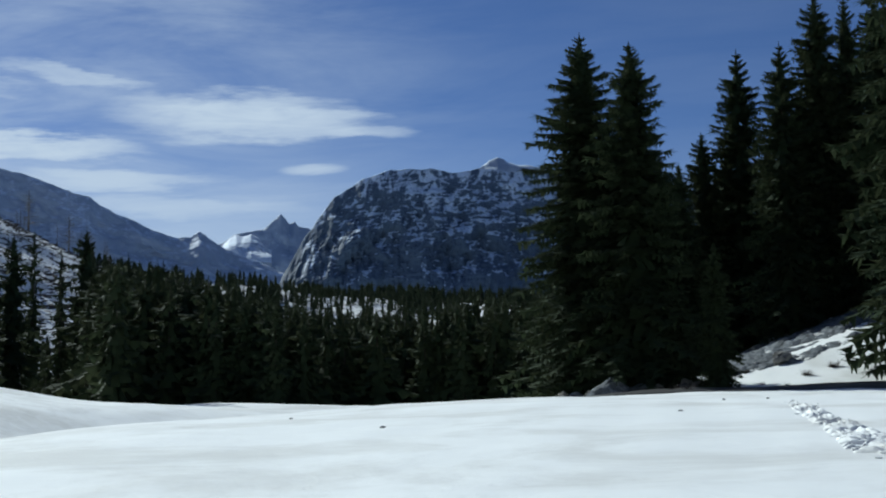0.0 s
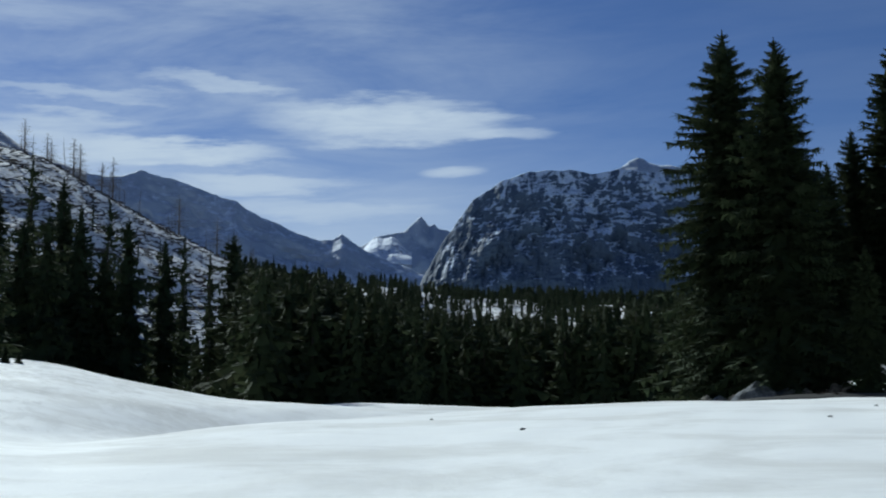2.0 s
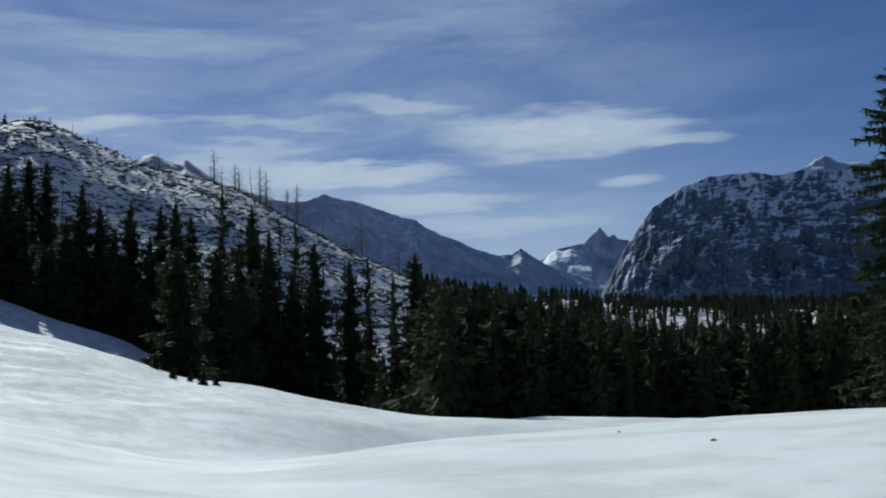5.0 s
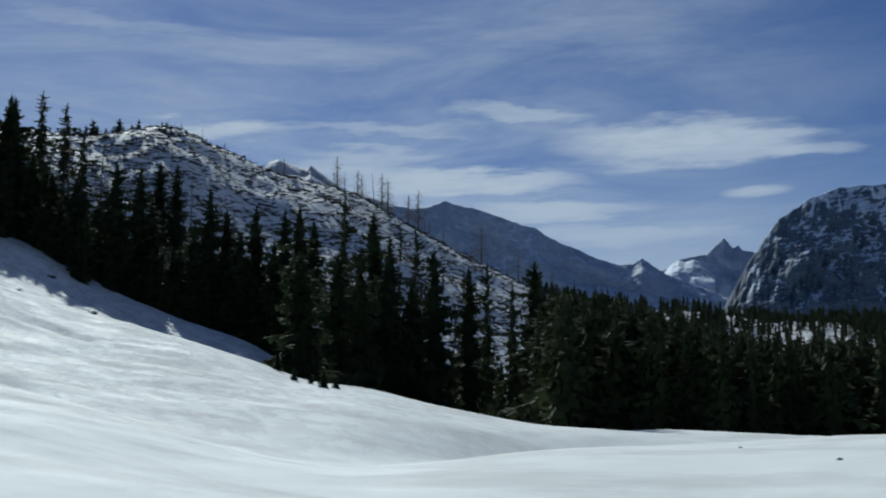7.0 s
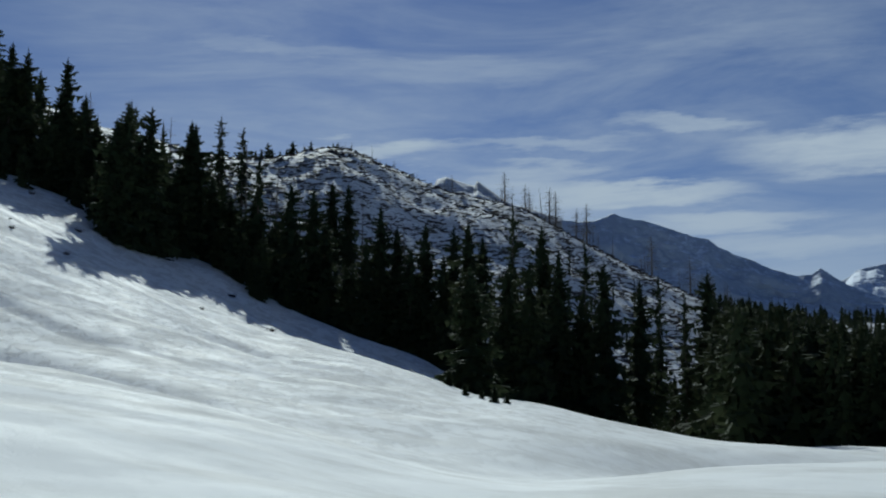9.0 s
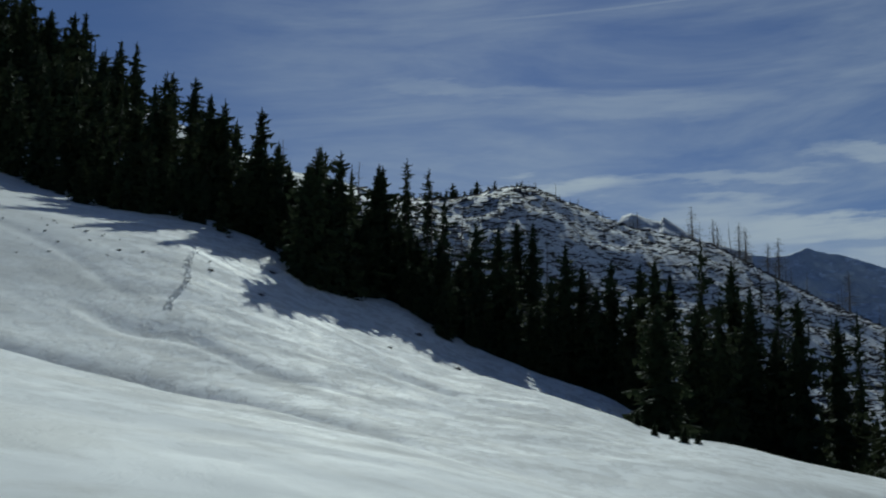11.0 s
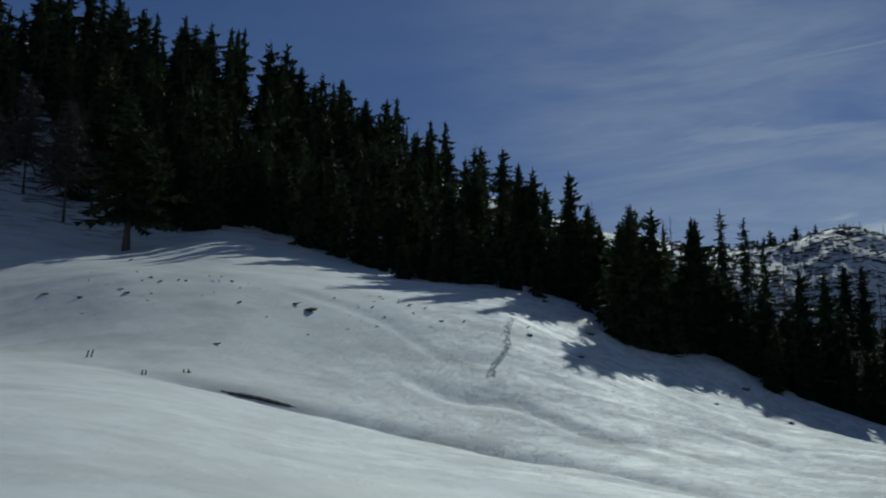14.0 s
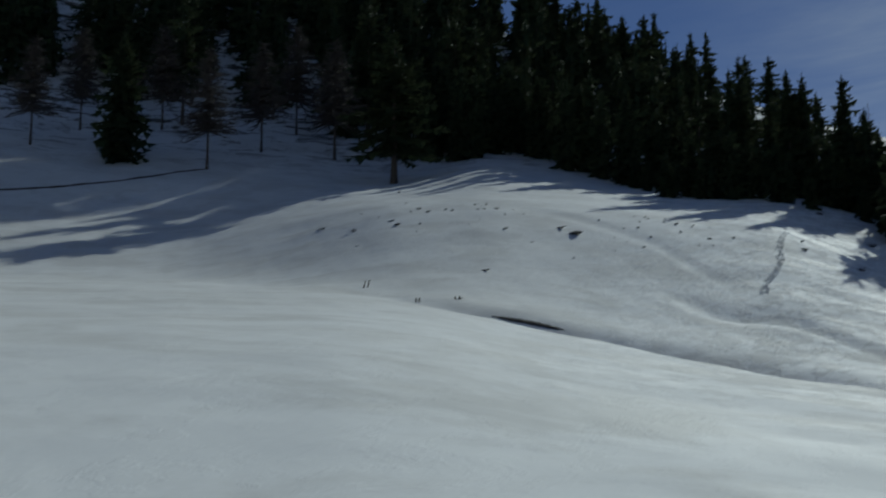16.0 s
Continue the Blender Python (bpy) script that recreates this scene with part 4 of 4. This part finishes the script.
def shrub(bearing, elevation, size, seed, label="low dark leafless shrub in the snow", r=None):
    g = random.Random(seed)
    verts, faces = [], []
    for _ in range(70):
        a, up = g.uniform(0, 2 * pi), g.uniform(0.15, 1.2)
        d = Vector((cos(a), sin(a), up)).normalized() * size * g.uniform(0.5, 1.1)
        q = Vector((g.uniform(-0.3, 0.3), g.uniform(-0.3, 0.3), 0)) * size
        w = Vector((-sin(a), cos(a), 0.3)) * 0.05 * size
        k = len(verts)
        verts += [(q - w)[:], (q + w)[:], (q + d)[:]]
        faces.append((k, k + 1, k + 2))
    ob = mesh_object("shrub", verts, faces, TWIGS, False)
    ob.matrix_world = Matrix.Translation(spot(bearing, r) if r else on_slope(bearing, elevation)) @ pose(0, 0, -0.02)
    return tagged(ob, label, "shrub", "shrubs in the snow")


DARK_STONE = material("dark_stone", lambda n: principled(
    n, n.mix(n.noise(place(n), 2.0, 6.0), (0.07, 0.066, 0.058), (0.2, 0.19, 0.17)), 0.95, n.noise(place(n), 6.0, 5.0), 0.6, 0.06))
plant(MID[0], 28.3, 122.0, tall_to(28.3, 122.0, 7.75), 1.0, "spruces along the snow slope", 1.3)
# spruces standing in the trough behind the lip
for i, (b, e) in enumerate([(26.5, 7.6), (25.3, 6.6), (24.1, 6.6), (29.6, 8.2), (31.2, 8.6), (22.9, 6.2), (33.4, 9.0), (35.4, 9.8)]):
    r = 142 + 5.0 * (i % 3) if b < 29 else float(line(WOOD_EDGE, b)[0]) + 3
    plant(MID[(1, 2, 0)[i % 3]], b, r, tall_to(b, r, e), 1.7 * i, "spruces along the snow slope", rng.uniform(1.0, 1.2))
# close ranks that shade the bank above the lip
for i in range(30):
    b = 37.5 + 11.5 * i / 30 + rng.uniform(-0.3, 0.3)
    r = float(line(WOOD_EDGE, b)[0]) + rng.uniform(2, 20)
    plant(MID[i % 3], b, r, rng.uniform(11, 14.5), rng.uniform(0, 6), "spruces along the snow slope", rng.uniform(1.0, 1.2))
# low spruces filling the foot of the wood
for i in range(64):
    b = 29 + 29 * i / 64 + rng.uniform(-0.4, 0.4)
    r = float(line(WOOD_EDGE, b)[0]) + (rng.uniform(-14, 6) if 37 < b < 57 else rng.uniform(-3, 9))
    plant(MID[i % 3], b, r, rng.uniform(5, 11), rng.uniform(0, 6), "spruces along the snow slope", rng.uniform(1.0, 1.35))
# seedlings under the spruce at the meadow's edge
for b, e, h in [(29.3, 1.9, 1.3), (28.5, 1.42, 0.9), (27.1, 1.1, 1.1), (26.5, 1.07, 0.8), (27.7, 1.28, 0.7)]:
    q = on_slope(b, e, 60)
    seedling = copy_thing(MID[0], Matrix.LocRotScale(q - Vector((0, 0, 0.05)), Euler((0, 0, b)), (h / 8, h / 8, h / 14)))
    tagged(seedling, "small spruce seedling in the snow under larger spruces", group="spruce seedlings")
# dark stones and tussocks along the convex slope
SPOTS = [(60.8, 9.96, 1.0), (61.5, 10.25, 0.5), (68.4, 11.24, 0.4), (68.0, 11.1, 0.35), (67.1, 11.2, 0.3), (66.75, 11.17, 0.3), (69.5, 10.47, 0.5), (69.8, 10.65, 0.35),
         (71.6, 10.12, 0.45), (73.2, 10.22, 0.4), (64.15, 10.27, 0.35), (64.55, 11.23, 0.35), (57.7, 10.16, 0.3), (55.9, 10.29, 0.35), (66.4, 6.86, 0.25),
         (65.2, 8.24, 0.4), (69.4, 12.05, 0.4), (54.3, 9.5, 0.35), (53.2, 9.5, 0.3), (50.1, 9.2, 0.35)]
for i, (b, e, size) in enumerate(SPOTS):
    if i % 3 == 2:
        shrub(b, e, size * 1.1, i, "low dark tussock poking through the snow")
    else:
        boulder(b, e, size, i)
ob = lump("boulder", 0.75, 31, STONE, 0.7, 0.5, 3)
ob.matrix_world = Matrix.Translation(on_slope(-15.9, 0.7)) @ pose(0, 0, 0.35, 0, 0, 40)
tagged(ob, "pale grey boulder on the roadside bank", "boulder", "boulders on the slope")
for b, e, size in [(-17.0, 0.15, 0.7), (-18.2, 0.5, 0.8), (-15.0, -0.25, 0.35), (-14.3, 0.3, 0.5), (-16.1, -0.3, 0.3), (-12.3, -0.45, 0.5), (-11.6, -0.5, 0.6), (-10.9, -0.5, 0.5)]:
    shrub(b, e, size, int(b * -10))
for b, e in [(7.35, -1.62), (-11.2, -1.45), (-13.2, -0.95), (-15.2, -0.9), (3.0, -2.1)]:
    ob = lump("stone", 0.09, b, STONE, 0.7, 0.3, 1)
    ob.matrix_world = Matrix.Translation(on_slope(b, e, 15))
    tagged(ob, "small dark stone lying on the snow", "stone", "stones on the snow")


def tussocks():
    """Small dark tufts of grass and earth showing through the thin snow of the slope."""
    g = random.Random(9)
    vs, ts = [], []
    for k in range(45):
        b = g.choice((53.5, 56, 58, 64, 66, 68, 70)) + g.gauss(0, 1.3)
        e = float(line(SHOULDER, b)[1]) - abs(g.gauss(0, 0.9)) - 0.1
        p = on_slope(b, e, 55)
        size = g.uniform(0.08, 0.22)
        for _ in range(9):
            a = g.uniform(0, 2 * pi)
            d = np.array([cos(a) * g.uniform(0.5, 1.6), sin(a) * g.uniform(0.5, 1.6), g.uniform(0.3, 0.9)]) * size
            w = np.array([-sin(a), cos(a), 0]) * size * 0.4
            base = len(vs)
            c = np.array(p) - np.array([0, 0, 0.03])
            vs += [c - w, c + w, c + d]
            ts.append((base, base + 1, base + 2))
    ob = fast_mesh("tussocks", np.array(vs), np.array(ts), [TWIGS], np.zeros(len(ts)))
    tagged(ob, "small dark grass tufts poking through thin snow", "grass tufts", kind="stuff")


tussocks()


def fence_post(p, tall, lean):
    bm = bmesh.new()
    bmesh.ops.create_cone(bm, cap_ends=True, segments=7, radius1=0.055, radius2=0.045, depth=tall + 0.3)
    for v in bm.verts:
        v.co.z += (tall - 0.3) / 2
    me = bpy.data.meshes.new("fence_post")
    bm.to_mesh(me)
    bm.free()
    me.materials.append(DEADWOOD)
    ob = new("fence_post", me)
    ob.matrix_world = Matrix.Translation(p) @ pose(0, 0, 0, -lean, lean * 0.4, 0)
    return tagged(ob, "weathered wooden post stuck in the snow", "fence post", "posts along the gully")


for b, e, tall, lean in [(71.1, 7.42, 0.5, 14), (70.9, 7.44, 0.55, 12), (68.55, 6.68, 0.3, 3), (68.38, 6.7, 0.32, 2), (66.62, 6.85, 0.22, -4), (66.42, 6.87, 0.2, 4)]:
    fence_post(on_slope(b, e), tall, lean)


def earth_bank():
    """The undercut edge of the stream gully: a lip of bare dark earth."""
    n = 40
    knots = np.linspace(0, 1, 6)
    way = [hypot(q.x, q.y) for q in (on_slope(64.9 - 3.6 * f, 6.01 - 0.75 * f, 50) for f in knots)]
    way = np.polyfit(knots, way, 2)
    rows = [[], [], [], []]
    for k in range(n):
        f = k / (n - 1)
        b = 64.9 - 3.6 * f
        fat = sin(pi * f) ** 0.7
        r = float(np.polyval(way, f))
        for row, (d, h) in zip(rows, ((-0.3, -0.08), (0.0, 0.05 * fat), (0.35 * fat, 0.09 * fat), (0.5 + 0.4 * fat, -0.1))):
            p = spot(b, r + d)
            row.append((p.x, p.y, p.z + h + 0.012 * sin(k * 1.3)))
    ob = mesh_object("earth_bank", np.array(sum(rows, [])), grid_faces(4, n), EARTH)
    tagged(ob, "bare dark earth lip of the stream gully", "earth bank", kind="structure")


EARTH = material("earth", lambda n: principled(n, n.mix(n.noise(place(n), 2.0, 6.0), (0.03, 0.026, 0.02), (0.09, 0.075, 0.055)), 0.95, n.noise(place(n), 7.0, 5.0), 0.6, 0.05))
earth_bank()


def clods(name, count, where, size, label, seed):
    """Trodden snow: many small clods in one mesh."""
    g = random.Random(seed)
    shape = lump("clod", 1.0, seed, SNOW, 0.4, 0.5, 1)
    me = shape.data
    co = np.array([v.co[:] for v in me.vertices])
    tri = np.array([p.vertices[:] for p in me.polygons])
    bpy.data.objects.remove(shape)
    vs, ts = [], []
    for k in range(count):
        p = where(g, k)
        s, a = g.uniform(0.5, 1.3) * size, g.uniform(0, 6)
        c, q = cos(a), sin(a)
        vs.append(np.stack([(co[:, 0] * c - co[:, 1] * q) * s + p.x, (co[:, 0] * q + co[:, 1] * c) * s + p.y, co[:, 2] * s + p.z + s * 0.1], -1))
        ts.append(tri + k * len(co))
    ob = fast_mesh(name, np.concatenate(vs), np.concatenate(ts), [SNOW], np.zeros(count * len(tri)))
    return tagged(ob, label, "snow", kind="stuff")


def trodden(g, k):
    f = g.random()
    b = -16.2 - 4.6 * f + g.gauss(0, 0.3)
    return on_slope(b, -0.95 - 2.6 * f + g.gauss(0, 0.13), 18)


clods("snow_clods", 70, trodden, 0.07, "loose snow clods on the trampled way", 3)


def footprints(g, k):
    f = k / 300
    b = 50.7 + 1.1 * f + 0.15 * sin(f * 9) + (0.09 if k % 2 else -0.09) + g.gauss(0, 0.06)
    return on_slope(b, 9.7 - 2.9 * f + g.gauss(0, 0.02), 60)


clods("footprint_track", 300, footprints, 0.1, "trail of footprints climbing the snow slope", 4)


def fallen_log(bearing, elevation, bearing_b, elevation_b):
    """A snow-capped trunk blown over and leaning on the hillside."""
    a = on_slope(bearing, elevation, 150) + Vector((0, 0, 0.3))
    r = hypot(a.x, a.y) - 4
    q = radians(bearing_b)
    c = Vector((-r * sin(q), r * cos(q), EYE + r * tan(radians(elevation_b))))
    pts = [a.lerp(c, k / 5) + Vector((0, 0, 0.15 * sin(k * 1.7))) for k in range(6)]
    top = tagged(new("fallen_log"), "snow-capped fallen trunk leaning on the hillside", "log")
    v, f = tube([p[:] for p in pts], [0.32 - 0.03 * k for k in range(6)], 8)
    mesh_object("trunk", v, f, BARK, True, top)
    v, f = tube([(p + Vector((0, 0, 0.24)))[:] for p in pts], [0.22 - 0.025 * k for k in range(6)], 8)
    mesh_object("snow_cap", v, f, SNOW, True, top)


fallen_log(75.6, 17.0, 72.9, 16.6)
for b, e, size in [(47.0, 8.79, 0.9), (49.95, 8.77, 0.6), (47.5, 7.71, 0.6), (39.8, 6.0, 0.9), (41.2, 5.38, 0.5), (37.9, 4.4, 0.8), (49.2, 10.4, 0.8)]:
    shrub(b, e, size, int(b * 10), "low bare bush at the edge of the wood")


def footpath():
    """A narrow trodden path, worn down to the earth, that crosses the shaded snow below the larches."""
    knots = [(90.0, 11.2), (88.2, 11.43), (86.3, 11.66), (84.4, 11.95), (81.8, 12.4), (80.1, 12.75), (78.75, 12.95)]
    p = [on_slope(b, e, 140) for b, e in knots]
    f = np.linspace(0, 1, 60)
    x, y = [np.interp(f, np.linspace(0, 1, len(p)), [q[c] for q in p]) for c in (0, 1)]
    r = np.hypot(x, y)
    rows = []
    for off, up in ((-0.5, -0.1), (-0.22, 0.1), (0.22, 0.12), (0.5, -0.1)):
        px, py = x * (1 + off / r), y * (1 + off / r)
        rows.append(np.stack([px, py, land(px, py) + up + 0.03 * np.sin(f * 70)], -1))
    ob = mesh_object("footpath", np.concatenate(rows), grid_faces(len(rows), 60), EARTH)
    tagged(ob, "narrow trodden path, bare earth across shaded snow", "footpath", kind="structure")


footpath()


def stony_bank():
    """Bare grey scree and earth on the upper part of the roadside bank, with snow lying between."""
    b = np.arange(-21.5, -13.0, 0.06)
    low = np.interp(b, [-21.5, -19.3, -17.3, -16.3, -14.5, -13.0], [2.2, 1.75, 0.8, 0.55, 0.2, -0.05])
    top = np.interp(b, [-21.5, -19.4, -17.6, -15.1, -13.5, -13.0], [3.2, 2.85, 2.4, 1.5, 0.75, 0.2])
    r = np.arange(76, 118, 0.25)[:, None] + 0 * b[None, :]
    bb = np.radians(b)[None, :] + 0 * r
    x, y = -r * np.sin(bb), r * np.cos(bb)
    z = land(x.ravel(), y.ravel()).reshape(x.shape)
    el = np.degrees(np.arctan2(z - EYE, r))
    v = (el - low) / np.maximum(top - low, 0.05)
    inside = np.clip(v * 6, 0, 1) * np.clip((1.25 - v) * 6, 0, 1)
    snowy = np.exp(-((v - 0.42) / 0.12) ** 2) * np.clip((-b - 15.5) / 1.5, 0, 1)
    up = np.array([noise.fractal(Vector((px, py, 0.0)) * 0.8, 0.7, 2.2, 5) for px, py in zip(x.ravel(), y.ravel())]).reshape(x.shape) * 0.3
    z = z - 0.3 + (0.4 + up) * inside - 0.3 * snowy
    ob = mesh_object("stony_bank", np.stack([x, y, z], -1).reshape(-1, 3), grid_faces(r.shape[0], r.shape[1]), SCREE)
    tagged(ob, "grey scree and earth showing on the roadside bank", "stony bank", kind="structure")


SCREE = material("scree", lambda n: principled(
    n, n.mix(n.ramp(n.noise(place(n), 1.6, 7.0, 0.75), 0.35, 0.7), (0.05, 0.056, 0.064), (0.2, 0.22, 0.245)), 0.95, n.noise(place(n), 4.0, 6.0, 0.7), 0.8, 0.12))
stony_bank()


def snow_mound(bearing, r, tall, wide, seed):
    """A cone of grit and dirty snow left by the plough."""
    rows, n = 14, 36
    verts = []
    for j in range(rows):
        f = j / (rows - 1)
        for i in range(n):
            a = 2 * pi * i / n
            k = 1 + 0.35 * noise.fractal(Vector((cos(a) * 1.2, sin(a) * 1.2, f * 2 + seed)), 0.9, 2.0, 4)
            q = wide * (1 - f) ** 0.9 * k
            verts.append((q * cos(a), q * sin(a) * 0.8, tall * f * (0.92 + 0.1 * k) - 0.1))
    ob = mesh_object("snow_mound", verts, grid_faces(rows, n, True), SCREE)
    ob.matrix_world = Matrix.Translation(spot(bearing, r))
    return tagged(ob, "heap of grey grit and dirty snow beside the road", "mound", "mounds beside the road")


for b, r, tall, wide, seed in [(-8.0, 77, 1.25, 1.7, 3), (-9.4, 78, 0.7, 1.6, 5), (-6.3, 78, 0.55, 0.9, 8)]:
    snow_mound(b, r, tall, wide, seed)
for k, (b, r, size) in enumerate([(-10.3, 77.5, 0.4), (-11.65, 78, 0.6), (-12.4, 78.5, 0.35), (-5.7, 78, 0.45), (-6.95, 77, 0.3)]):
    ob = lump("boulder", size, k * 1.7, DARK_STONE, 0.75, 0.9, 3)
    ob.matrix_world = Matrix.Translation(spot(b, r)) @ pose(0, 0, size * 0.25, 0, 0, k * 40)
    tagged(ob, "grey stone block among plough debris beside the road", "boulder", "blocks beside the road")
for b, r, size in [(-10.0, 78.5, 0.9), (-11.3, 79, 1.0), (-12.7, 79.5, 0.9), (-8.9, 79, 0.8)]:
    shrub(b, 0, size, int(b * -10), "low bare brush among plough debris", r)


def trodden_strip():
    """Deeply trampled snow: ridges and clods along the way to the road."""
    f = np.linspace(0, 1, 170)
    ctr = [on_slope(-16.0 - 4.9 * q, -0.95 - 2.6 * q, 18) for q in np.linspace(0, 1, 24)]
    cx = np.interp(f, np.linspace(0, 1, 24), [c.x for c in ctr])
    cy = np.interp(f, np.linspace(0, 1, 24), [c.y for c in ctr])
    w = np.linspace(-1, 1, 30)[:, None]
    half = (0.5 + 0.75 * f)[None, :]
    x, y = cx[None, :] + w * half, cy[None, :] + w * half * 0.35
    pits = np.clip(swell(x.ravel(), y.ravel(), 0.9, 41).reshape(x.shape) * 2.4 + 0.15, 0, 1)
    up = (0.17 - 0.3 * pits) * np.clip(8 * f, 0, 1)[None, :] * np.clip(12 * (1 - f), 0, 1)[None, :] + swell(x.ravel(), y.ravel(), 0.3, 42).reshape(x.shape) * 0.05
    z = land(x.ravel(), y.ravel()).reshape(x.shape) + up * (1 - w ** 4) - 0.1 - 0.15 * w ** 4
    ob = mesh_object("trodden_snow", np.stack([x, y, z], -1).reshape(-1, 3), grid_faces(30, 170), SNOW)
    tagged(ob, "deeply trampled snow leading to the road", "trodden snow", kind="structure")


trodden_strip()


for m in MODELS:
    for o in (*m.children, m):
        bpy.data.objects.remove(o)
